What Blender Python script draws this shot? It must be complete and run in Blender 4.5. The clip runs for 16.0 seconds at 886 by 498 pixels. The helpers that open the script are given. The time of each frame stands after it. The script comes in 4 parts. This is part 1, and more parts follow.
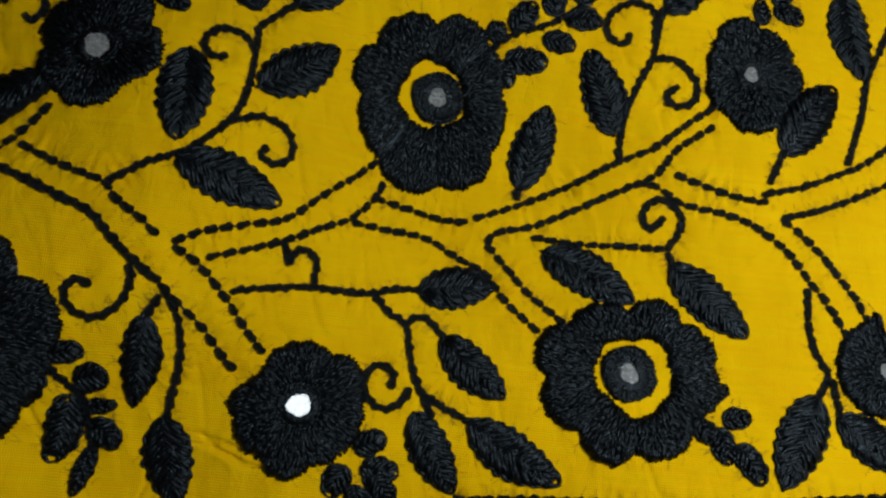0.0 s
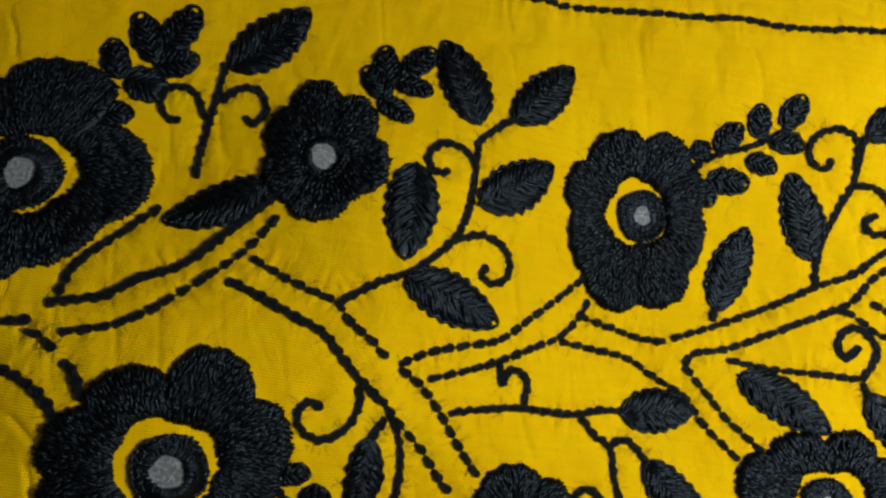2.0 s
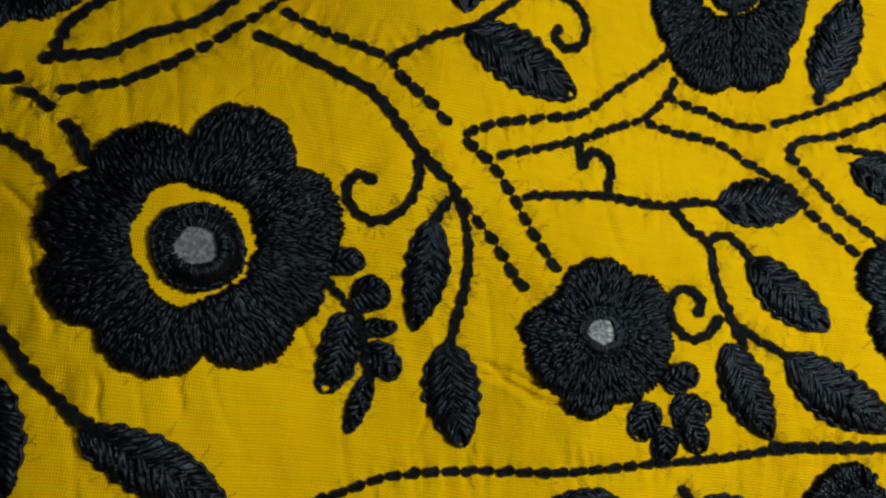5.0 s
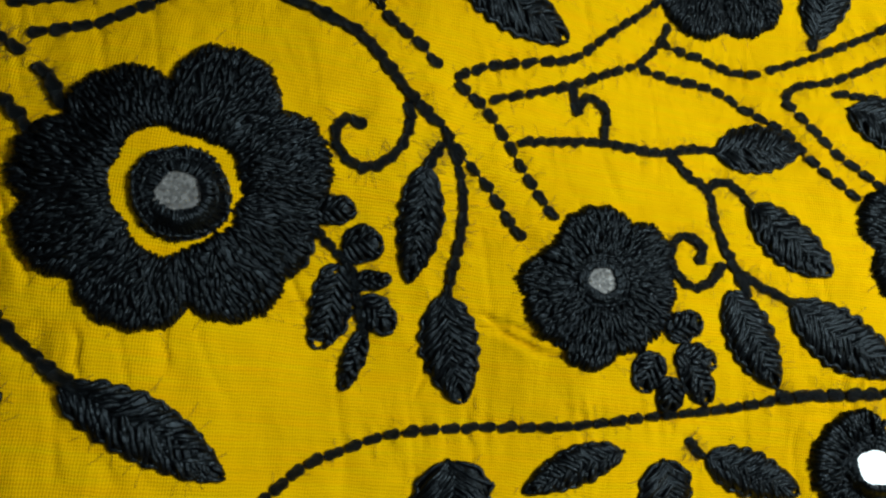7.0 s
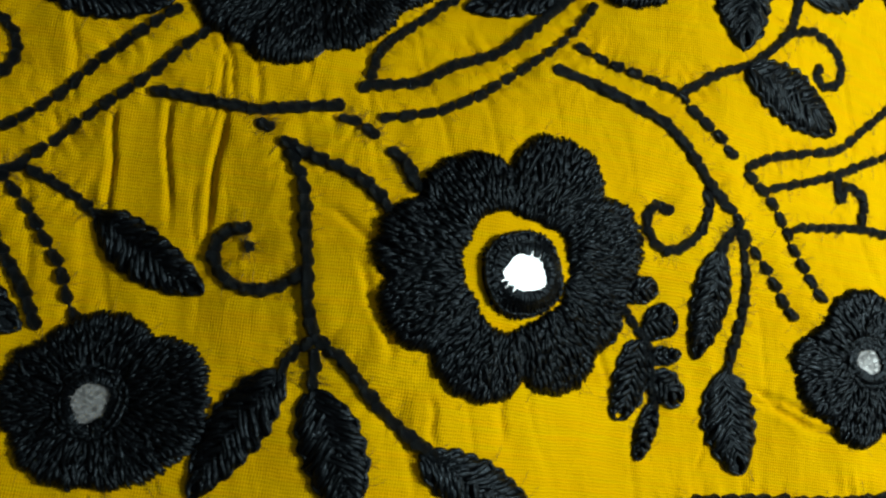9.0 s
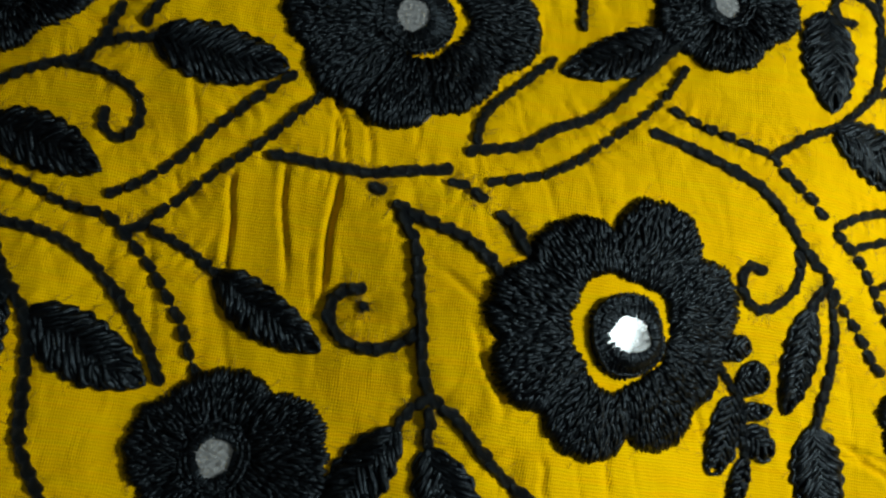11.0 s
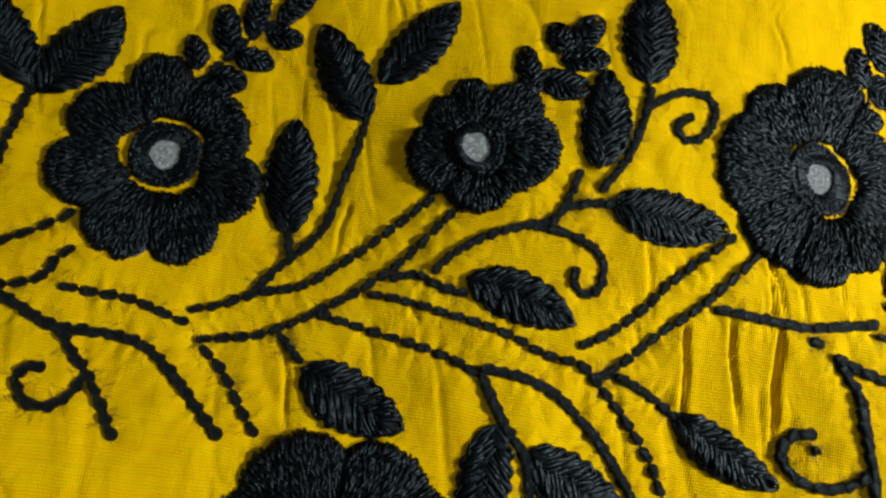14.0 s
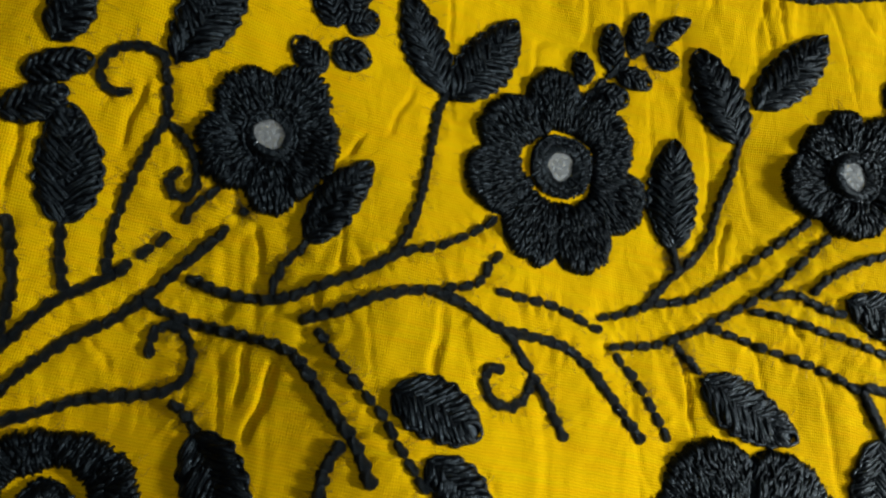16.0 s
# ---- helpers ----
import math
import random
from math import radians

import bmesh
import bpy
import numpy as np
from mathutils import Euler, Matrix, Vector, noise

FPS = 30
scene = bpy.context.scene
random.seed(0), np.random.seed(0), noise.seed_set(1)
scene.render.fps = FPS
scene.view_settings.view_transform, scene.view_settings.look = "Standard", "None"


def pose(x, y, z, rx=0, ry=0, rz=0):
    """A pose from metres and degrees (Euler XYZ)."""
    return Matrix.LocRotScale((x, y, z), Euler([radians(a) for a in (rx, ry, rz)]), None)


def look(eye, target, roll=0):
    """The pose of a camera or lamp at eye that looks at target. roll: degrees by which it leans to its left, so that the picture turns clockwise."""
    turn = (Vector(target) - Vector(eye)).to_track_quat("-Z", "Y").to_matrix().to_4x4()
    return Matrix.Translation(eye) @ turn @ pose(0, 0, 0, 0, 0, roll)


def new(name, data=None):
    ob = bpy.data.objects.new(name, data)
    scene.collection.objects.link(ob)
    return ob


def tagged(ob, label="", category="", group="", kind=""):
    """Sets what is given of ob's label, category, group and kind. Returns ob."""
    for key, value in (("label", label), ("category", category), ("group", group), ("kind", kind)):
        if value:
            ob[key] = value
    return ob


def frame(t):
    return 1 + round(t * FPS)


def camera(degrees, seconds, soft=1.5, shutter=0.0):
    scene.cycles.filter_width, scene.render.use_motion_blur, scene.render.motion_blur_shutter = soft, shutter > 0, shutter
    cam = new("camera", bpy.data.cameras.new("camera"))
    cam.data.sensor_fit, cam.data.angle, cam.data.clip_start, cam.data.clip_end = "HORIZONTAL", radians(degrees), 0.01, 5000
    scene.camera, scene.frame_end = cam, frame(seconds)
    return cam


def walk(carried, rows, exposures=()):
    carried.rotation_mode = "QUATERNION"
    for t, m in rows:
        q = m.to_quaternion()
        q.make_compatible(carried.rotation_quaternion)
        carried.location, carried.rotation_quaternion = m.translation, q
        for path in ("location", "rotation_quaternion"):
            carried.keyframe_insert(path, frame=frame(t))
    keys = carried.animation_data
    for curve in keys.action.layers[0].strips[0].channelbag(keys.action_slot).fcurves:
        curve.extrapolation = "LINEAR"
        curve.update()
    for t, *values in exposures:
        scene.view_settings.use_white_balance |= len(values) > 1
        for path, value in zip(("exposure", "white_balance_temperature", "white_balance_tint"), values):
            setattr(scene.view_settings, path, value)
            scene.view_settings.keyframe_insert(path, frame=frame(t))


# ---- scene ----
# ---- camera and walk ----
cam = camera(63.0, 16.0, soft=2.6)
ROWS = [
    (0, -0.0323, -0.0174, 0.1973, 11.69, -6.24, 5.80),
    (0.5, -0.0515, -0.0091, 0.1944, 10.93, -7.12, 6.97),
    (1, -0.0708, 0.0010, 0.1978, 11.17, -7.49, 7.36),
    (1.5, -0.0871, 0.0032, 0.1955, 10.86, -7.41, 8.22),
    (2, -0.1000, 0.0094, 0.1960, 10.87, -7.81, 8.59),
    (2.5, -0.1137, 0.0109, 0.1926, 10.89, -7.98, 9.15),
    (3, -0.1145, 0.0088, 0.1866, 10.08, -7.89, 9.32),
    (3.5, -0.1122, -0.0034, 0.1758, 10.39, -8.32, 9.25),
    (4, -0.1106, -0.0135, 0.1710, 10.16, -7.88, 8.82),
    (4.5, -0.1093, -0.0254, 0.1629, 9.90, -7.91, 8.49),
    (5, -0.1032, -0.0357, 0.1559, 9.52, -6.89, 6.64),
    (5.2, -0.1019, -0.0398, 0.1530, 9.30, -6.63, 5.82),
    (7.3, -0.1046, -0.0474, 0.1474, 11.06, -8.10, 4.53),
    (7.5, -0.1128, -0.0471, 0.1472, 11.48, -8.03, 4.27),
    (8, -0.1370, -0.0466, 0.1463, 11.11, -8.08, 5.13),
    (8.5, -0.1574, -0.0460, 0.1459, 10.29, -8.03, 6.71),
    (9, -0.1699, -0.0442, 0.1499, 11.65, -8.48, 7.17),
    (9.5, -0.1894, -0.0423, 0.1465, 12.12, -9.21, 8.07),
    (9.7, -0.1933, -0.0403, 0.1466, 11.70, -9.65, 7.81),
    (11.8, -0.1911, -0.0377, 0.1575, 12.69, -6.94, 7.86),
    (12, -0.1982, -0.0391, 0.1573, 12.17, -6.92, 7.94),
    (12.5, -0.2219, -0.0446, 0.1560, 12.82, -7.60, 8.65),
    (13, -0.2506, -0.0435, 0.1550, 11.73, -8.20, 8.12),
    (13.5, -0.2734, -0.0328, 0.1603, 12.86, -8.53, 7.61),
    (14, -0.3023, -0.0251, 0.1659, 12.80, -8.59, 8.31),
    (14.5, -0.3257, -0.0116, 0.1735, 12.20, -8.79, 8.97),
    (15, -0.3508, -0.0150, 0.1731, 12.79, -9.21, 9.69),
    (15.5, -0.3827, -0.0270, 0.1679, 11.87, -9.78, 10.46),
    (16, -0.4050, -0.0368, 0.1585, 10.88, -11.01, 11.11),
]
EXPOSURES = [(0.0, -1.6, 6500, 9), (2.5, -1.02, 6500, 9), (5.0, -1.2, 6500, 8), (8.5, -0.66, 6500, 0), (12.3, -0.34, 6500, 1), (14.0, 0.45, 6500, 4), (15.0, 0.75, 6500, 5), (16.0, 0.82, 6500, 6)]
walk(cam, [(t, pose(x, y, z, rx, ry, rz)) for t, x, y, z, rx, ry, rz in ROWS], EXPOSURES)

MM = 0.001

# ---- light ----
world = bpy.data.worlds.new("room_air")
world.use_nodes = True
world.node_tree.nodes["Background"].inputs[0].default_value = (0.02, 0.02, 0.022, 1)
scene.world = world


def lamp(name, kind, place, target, energy, colour, size):
    data = bpy.data.lights.new(name, kind)
    data.energy, data.color = energy, colour
    if kind == "AREA":
        data.shape, data.size = "DISK", size
    else:
        data.shadow_soft_size = size
    ob = new(name, data)
    ob.matrix_world = look(place, target)
    return ob


# added stand-in for light that moves with the camera, above the cloth's east end
lamp("lamp_stand_in", "AREA", (0.16, 0.02, 0.34), (0.1, 0.02, 0.0), 5.2, (1.0, 0.96, 0.9), 0.13)
# the room's ceiling light
lamp("lamp_ceiling", "AREA", (-0.1, 0.35, 1.95), (-0.1, 0.35, 0.0), 4.4, (1.0, 0.97, 0.93), 0.6)


# ---- materials ----
def material(name):
    m = bpy.data.materials.new(name)
    m.use_nodes = True
    nt = m.node_tree
    return m, nt.nodes, nt.links, nt.nodes["Principled BSDF"]


def node(nodes, links, kind, values=(), **inputs):
    n = nodes.new(kind)
    for key, value in values:
        setattr(n, key, value)
    for key, value in inputs.items():
        socket = n.inputs[int(key[1:])] if key[0] == "i" and key[1:].isdigit() else n.inputs[key.replace("_", " ")]
        if isinstance(value, bpy.types.NodeSocket):
            links.new(value, socket)
        else:
            socket.default_value = value
    return n


def yellow_cotton():
    m, nodes, links, bsdf = material("yellow_cotton")
    at = node(nodes, links, "ShaderNodeTexCoord").outputs["Object"]
    wob = node(nodes, links, "ShaderNodeTexNoise", Vector=at, Scale=90.0, Detail=2.0)
    shift = node(nodes, links, "ShaderNodeVectorMath", (("operation", "MULTIPLY_ADD"),), i0=wob.outputs["Color"], i1=(0.0016, 0.0016, 0.0), i2=at)
    weft = node(nodes, links, "ShaderNodeTexWave", (("bands_direction", "Y"),), Vector=shift.outputs[0], Scale=470.0, Distortion=0.6, Detail=1.0)
    warp = node(nodes, links, "ShaderNodeTexWave", (("bands_direction", "X"),), Vector=shift.outputs[0], Scale=620.0, Distortion=0.6, Detail=1.0)
    slub_at = node(nodes, links, "ShaderNodeMapping", Vector=at, Scale=(60.0, 900.0, 1.0))
    slub = node(nodes, links, "ShaderNodeTexNoise", Vector=slub_at.outputs[0], Scale=1.0, Detail=3.0)
    slub2_at = node(nodes, links, "ShaderNodeMapping", Vector=at, Scale=(1100.0, 70.0, 1.0))
    slub2 = node(nodes, links, "ShaderNodeTexNoise", Vector=slub2_at.outputs[0], Scale=1.0, Detail=2.0)
    patch = node(nodes, links, "ShaderNodeTexNoise", Vector=at, Scale=28.0, Detail=4.0, Roughness=0.6)
    base = node(nodes, links, "ShaderNodeValToRGB", Fac=patch.outputs["Fac"])
    base.color_ramp.elements[0].position, base.color_ramp.elements[1].position = 0.3, 0.7
    base.color_ramp.elements[0].color, base.color_ramp.elements[1].color = (0.69, 0.428, 0.0006, 1), (0.8, 0.518, 0.0012, 1)
    tone = node(nodes, links, "ShaderNodeMixRGB", (("blend_type", "MULTIPLY"),), Fac=0.22, Color1=base.outputs[0], Color2=slub.outputs["Color"])
    tone2 = node(nodes, links, "ShaderNodeMixRGB", (("blend_type", "MULTIPLY"),), Fac=0.18, Color1=tone.outputs[0], Color2=weft.outputs["Color"])
    tone3 = node(nodes, links, "ShaderNodeMixRGB", (("blend_type", "MULTIPLY"),), Fac=0.2, Color1=tone2.outputs[0], Color2=warp.outputs["Color"])
    links.new(tone3.outputs[0], bsdf.inputs["Base Color"])
    bsdf.inputs["Roughness"].default_value = 0.85
    bsdf.inputs["Specular IOR Level"].default_value = 0.03
    a = node(nodes, links, "ShaderNodeMath", (("operation", "ADD"),), i0=weft.outputs["Fac"], i1=slub.outputs["Fac"])
    b = node(nodes, links, "ShaderNodeMath", (("operation", "ADD"),), i0=a.outputs[0], i1=slub2.outputs["Fac"])
    c = node(nodes, links, "ShaderNodeMath", (("operation", "ADD"),), i0=b.outputs[0], i1=warp.outputs["Fac"])
    bump = node(nodes, links, "ShaderNodeBump", Strength=0.55, Distance=0.0002, Height=c.outputs[0])
    crumple_at = node(nodes, links, "ShaderNodeMapping", Vector=at, Scale=(120.0, 70.0, 100.0), Rotation=(0.0, 0.0, 0.2))
    crumple = node(nodes, links, "ShaderNodeTexNoise", Vector=crumple_at.outputs[0], Scale=1.0, Detail=3.0, Roughness=0.5, Distortion=0.8)
    soft = node(nodes, links, "ShaderNodeBump", Strength=0.42, Distance=0.0018, Height=crumple.outputs["Fac"], Normal=bump.outputs[0])
    links.new(soft.outputs[0], bsdf.inputs["Normal"])
    return m


def black_thread(name, dark, light):
    m, nodes, links, bsdf = material(name)
    at = node(nodes, links, "ShaderNodeTexCoord").outputs["Object"]
    island = node(nodes, links, "ShaderNodeNewGeometry").outputs["Random Per Island"]
    fibre = node(nodes, links, "ShaderNodeTexNoise", Vector=at, Scale=1900.0, Detail=3.0)
    patch = node(nodes, links, "ShaderNodeTexNoise", Vector=at, Scale=160.0, Detail=2.0)
    mix = node(nodes, links, "ShaderNodeMath", (("operation", "MULTIPLY_ADD"),), i0=island, i1=0.75, i2=-0.1)
    mix2 = node(nodes, links, "ShaderNodeMath", (("operation", "MULTIPLY_ADD"),), i0=patch.outputs["Fac"], i1=0.45, i2=mix.outputs[0])
    tone = node(nodes, links, "ShaderNodeMixRGB", Fac=mix2.outputs[0], Color1=(*dark, 1), Color2=(*light, 1))
    links.new(tone.outputs[0], bsdf.inputs["Base Color"])
    rough = node(nodes, links, "ShaderNodeMath", (("operation", "MULTIPLY_ADD"),), i0=fibre.outputs["Fac"], i1=0.3, i2=0.22)
    links.new(rough.outputs[0], bsdf.inputs["Roughness"])
    bsdf.inputs["Specular IOR Level"].default_value = 0.24
    bsdf.inputs["Specular Tint"].default_value = (0.55, 0.78, 1.0, 1)
    bump = node(nodes, links, "ShaderNodeBump", Strength=0.9, Distance=0.00022, Height=fibre.outputs["Fac"])
    links.new(bump.outputs[0], bsdf.inputs["Normal"])
    return m


def mirror_glass():
    m, nodes, links, bsdf = material("mirror_glass")
    at = node(nodes, links, "ShaderNodeTexCoord").outputs["Object"]
    dust = node(nodes, links, "ShaderNodeTexNoise", Vector=at, Scale=1500.0, Detail=4.0)
    bsdf.inputs["Base Color"].default_value = (0.66, 0.75, 0.83, 1)
    film = node(nodes, links, "ShaderNodeMapRange", Value=dust.outputs["Fac"])
    film.inputs["From Min"].default_value, film.inputs["From Max"].default_value = 0.3, 0.7
    film.inputs["To Min"].default_value, film.inputs["To Max"].default_value = 0.95, 0.68
    links.new(film.outputs[0], bsdf.inputs["Metallic"])
    rough = node(nodes, links, "ShaderNodeMapRange", Value=dust.outputs["Fac"])
    rough.inputs["From Min"].default_value, rough.inputs["From Max"].default_value = 0.35, 0.75
    rough.inputs["To Min"].default_value, rough.inputs["To Max"].default_value = 0.05, 0.16
    links.new(rough.outputs[0], bsdf.inputs["Roughness"])
    wave = node(nodes, links, "ShaderNodeTexNoise", Vector=at, Scale=220.0, Detail=1.0)
    bump = node(nodes, links, "ShaderNodeBump", Strength=0.05, Distance=0.0002, Height=wave.outputs["Fac"])
    links.new(bump.outputs[0], bsdf.inputs["Normal"])
    return m


def plain(name, colour, rough, scale, vary=0.12):
    m, nodes, links, bsdf = material(name)
    at = node(nodes, links, "ShaderNodeTexCoord").outputs["Object"]
    grain = node(nodes, links, "ShaderNodeTexNoise", Vector=at, Scale=scale, Detail=5.0)
    low = tuple(c * (1 - vary) for c in colour)
    tone = node(nodes, links, "ShaderNodeMixRGB", Fac=grain.outputs["Fac"], Color1=(*low, 1), Color2=(*colour, 1))
    links.new(tone.outputs[0], bsdf.inputs["Base Color"])
    bsdf.inputs["Roughness"].default_value = rough
    return m


YELLOW = yellow_cotton()
THREAD = black_thread("black_thread", (0.0004, 0.0005, 0.0007), (0.002, 0.0026, 0.0036))
CORE = black_thread("black_thread_pad", (0.0006, 0.0007, 0.001), (0.0016, 0.002, 0.003))
MIRROR = mirror_glass()
FUZZ = plain("brown_fibre", (0.03, 0.018, 0.006), 0.7, 300.0)
WALL = plain("wall_paint", (0.36, 0.36, 0.35), 0.85, 4.0)
CEILING = plain("ceiling_paint", (0.82, 0.83, 0.84), 0.9, 4.0)
SHEET = plain("grey_bed_sheet", (0.3, 0.29, 0.28), 0.9, 60.0)
TILE = plain("floor_screed", (0.35, 0.33, 0.31), 0.6, 8.0)


# ---- mesh helpers ----
def link(name, verts, faces, mat, parent=None, label="", smooth=True):
    me = bpy.data.meshes.new(name)
    me.from_pydata(verts, [], faces)
    me.materials.append(mat)
    if smooth:
        me.polygons.foreach_set("use_smooth", [True] * len(me.polygons))
    ob = new(name, me)
    ob.parent = parent
    if label:
        tagged(ob, label)
    return ob


def box(name, lo, hi, mat, label, category, kind="structure"):
    bm = bmesh.new()
    bmesh.ops.create_cube(bm, size=1)
    bmesh.ops.scale(bm, vec=[b - a for a, b in zip(lo, hi)], verts=bm.verts)
    bmesh.ops.translate(bm, vec=[(a + b) / 2 for a, b in zip(lo, hi)], verts=bm.verts)
    me = bpy.data.meshes.new(name)
    bm.to_mesh(me)
    bm.free()
    me.materials.append(mat)
    return tagged(new(name, me), label, category, "", kind)


# ---- room that closes the place ----
box("floor", (-2.2, -2.0, -0.62), (2.0, 2.2, -0.55), TILE, "plain grey screed floor of the room", "floor")
box("ceiling", (-2.2, -2.0, 2.0), (2.0, 2.2, 2.1), CEILING, "plain off-white painted room ceiling", "ceiling")
box("wall_north", (-2.2, 2.2, -0.55), (2.0, 2.3, 2.0), WALL, "plain grey painted room wall", "wall")
box("wall_south", (-2.2, -2.1, -0.55), (2.0, -2.0, 2.0), WALL, "plain grey painted room wall", "wall")
box("wall_east", (2.0, -2.0, -0.55), (2.1, 2.2, 2.0), WALL, "plain grey painted room wall", "wall")
box("wall_west", (-2.3, -2.0, -0.55), (-2.2, 2.2, 2.0), WALL, "plain grey painted room wall", "wall")
box("bed", (-1.2, -0.8, -0.55), (0.9, 0.9, -0.0155), SHEET, "flat bed under the cloth, covered by a grey sheet", "bed")

# ---- the lines that the embroidery follows ----
VINES = []


def smooth_path(points, step=0.25):
    """A rounded line through a few points, in mm, at even steps."""
    p = np.array(points, float)
    p = np.vstack([2 * p[0] - p[1], p, 2 * p[-1] - p[-2]])
    out = []
    for a, b, c, d in zip(p, p[1:], p[2:], p[3:]):
        t = np.linspace(0, 1, 24, endpoint=False)[:, None]
        out.append(0.5 * (2 * b + (c - a) * t + (2 * a - 5 * b + 4 * c - d) * t**2 + (3 * b - a - 3 * c + d) * t**3))
    line = np.vstack([*out, p[-2:-1]])
    far = np.r_[0, np.cumsum(np.linalg.norm(np.diff(line, axis=0), axis=1))]
    s = np.arange(0, far[-1], step)
    return np.stack([np.interp(s, far, line[:, 0]), np.interp(s, far, line[:, 1])], 1), far[-1]


def vine(style, *points):
    VINES.append((style, points))


# vines, tendrils and border lines, in mm
vine("dashed", (-128.8, 38.5), (-118.6, 34.4), (-110.1, 31.8), (-104.5, 30.2), (-101.1, 26.1), (-94.9, 22.6), (-89.9, 18.3))
vine("thick", (-133.2, 31.5), (-124.7, 28.8), (-115.5, 25.2), (-107.1, 22.2), (-100.6, 16.2), (-95.7, 11.9), (-88.3, 6.8))
vine("dashed", (-88.3, 6.8), (-83.9, 2.6), (-76.9, -3.1), (-71.1, -9.8), (-66.7, -13.9))
vine("dashed", (-86.6, 17.3), (-78.9, 21.9), (-68.7, 25.5), (-59.5, 28.6), (-50.6, 36.8), (-42.9, 44), (-35.9, 51.1))
vine("dashed", (-77.9, 15), (-69, 18.3), (-58.5, 23), (-49.2, 28.2), (-41.2, 32.9), (-35.1, 40.4), (-33.7, 45.4))
vine("dashed", (-86.4, 16.6), (-80.2, 13.4), (-74.7, 8.3), (-69.9, 2.9), (-65.9, -2.1), (-60, -8.4))
vine("dashed", (-36.4, 40.1), (-26.1, 38.3), (-15.7, 36.8), (-7.1, 37))
vine("dashed", (-41.8, 31.5), (-30.3, 31), (-18.4, 30), (-9.5, 25.5), (-0.8, 21.8), (5.5, 14), (15.7, 5.9))
vine("dashed", (-5.9, 38.2), (4.4, 42.7), (16, 48.4), (27.4, 54.8), (37, 60.9), (46.6, 65.6), (54.4, 72.7), (63.8, 80.2))
vine("dashed", (-1.5, 31), (1.6, 34.9), (11.6, 37.8), (21.5, 42.7), (31.2, 48.1), (40.8, 53.2), (48, 57.7), (53.2, 65.6), (64.2, 74.2))
vine("dashed", (-1.5, 31), (5.7, 23.5), (12.8, 16.5), (23.2, 9.2))
vine("dashed", (11.8, 34.7), (23.6, 33.7), (38.5, 34.3), (51.7, 34.7))
vine("close", (51.7, 34.7), (55.5, 40.5), (54.9, 46.5), (49.3, 50.1), (44.9, 46.9), (44.4, 42.1), (47.3, 40.1), (50.4, 44.4))
vine("close", (52, 33.7), (54.3, 29.3))
vine("close", (6.3, 45.6), (7.5, 51.6))
vine("dashed", (52.9, 58), (62.2, 55), (72.4, 52.2), (81.3, 51.8))
vine("dashed", (79.1, 54.1), (91.4, 57.9), (102.4, 63.1), (112, 68.2), (122.1, 76.1))
vine("dashed", (85.4, 47.5), (95, 50.6), (105.9, 55.4), (121.3, 63.5))
vine("dashed", (41.6, 54.2), (48.2, 53.8), (55.9, 48.9), (67.6, 46.8), (77.8, 43.6), (86.6, 38.2), (93.7, 30.6), (99.4, 24), (106.4, 13.1))
vine("dashed", (85.4, 47.5), (91.6, 43.4), (98.8, 36.6), (106, 28.9), (112.2, 20.4), (116.9, 15.9))
vine("close", (93.8, 27.2), (93.9, 19.2), (95.7, 9.5), (100.2, 2.1), (96, -5))
vine("close", (101.1, 1.6), (103.7, -9.8))
vine("close", (106.3, 67.3), (111.8, 83.6), (114.5, 97.8), (123.3, 117.4))
vine("close", (85.3, 68.6), (81.1, 57.7))
vine("close", (-104.6, 30.4), (-95.4, 37.3), (-87, 42), (-80.1, 48.8), (-76.1, 54.4), (-74, 62.9), (-73.7, 72.8), (-74.1, 82.5))
vine("close", (-74.1, 82.5), (-68.8, 88.2), (-63.7, 92))
vine("close", (-73.5, 74.2), (-77.9, 79.3), (-84.4, 79.4), (-87.8, 74.4), (-84.8, 70.4), (-80.7, 72.1))
vine("close", (-76.6, 52.7), (-69.5, 55.9), (-62.2, 53.7), (-59.7, 47.1), (-63.7, 43.1), (-68.1, 44.9), (-66.5, 47.5))
vine("close", (-70.5, 7.2), (-62, 9.2), (-51.7, 11.1), (-42.4, 11.4), (-34.5, 11.7), (-26.7, 14), (-18.9, 14.9))
vine("close", (-32, 11.2), (-27.5, 6.8), (-22.4, 4.2), (-20.8, -2.9), (-18.4, -10.5), (-14.6, -17), (-12.6, -20.6))
vine("close", (-22.4, 4.7), (-17.8, 7.2), (-11.3, 1.7))
vine("close", (-15.6, -14.8), (-7.3, -18.6), (-0.7, -21.3))
vine("close", (-19.3, -13.3), (-22.6, -18.5), (-28.1, -19.4), (-31.9, -15.2), (-31.9, -10.3), (-28.3, -7.6), (-24.2, -9.8), (-25.2, -13.9))
vine("close", (-58.5, 22.3), (-57, 16.6), (-56.1, 18.8), (-55.4, 21.3), (-51.8, 21.1), (-49.3, 18.4), (-49.6, 12.4))
vine("close", (36.1, 61.3), (36.6, 73.9), (39.7, 84.5), (43.1, 92.6), (43.9, 100.5), (44.9, 107.6), (48.9, 113.5))
vine("close", (43.9, 92.7), (50.9, 92.6), (57.6, 86.3), (56.4, 80), (50.4, 79.4), (48.4, 82.7), (52, 84.8))
vine("close", (43.3, 98.7), (42.4, 106.4), (36.8, 109.1), (29.3, 105.7), (28.4, 98.8), (34, 96), (35.6, 99.6))
vine("dashed", (-6.6, 89.7), (-0.5, 95), (9.4, 99), (15.6, 102.9), (20.6, 106.3))
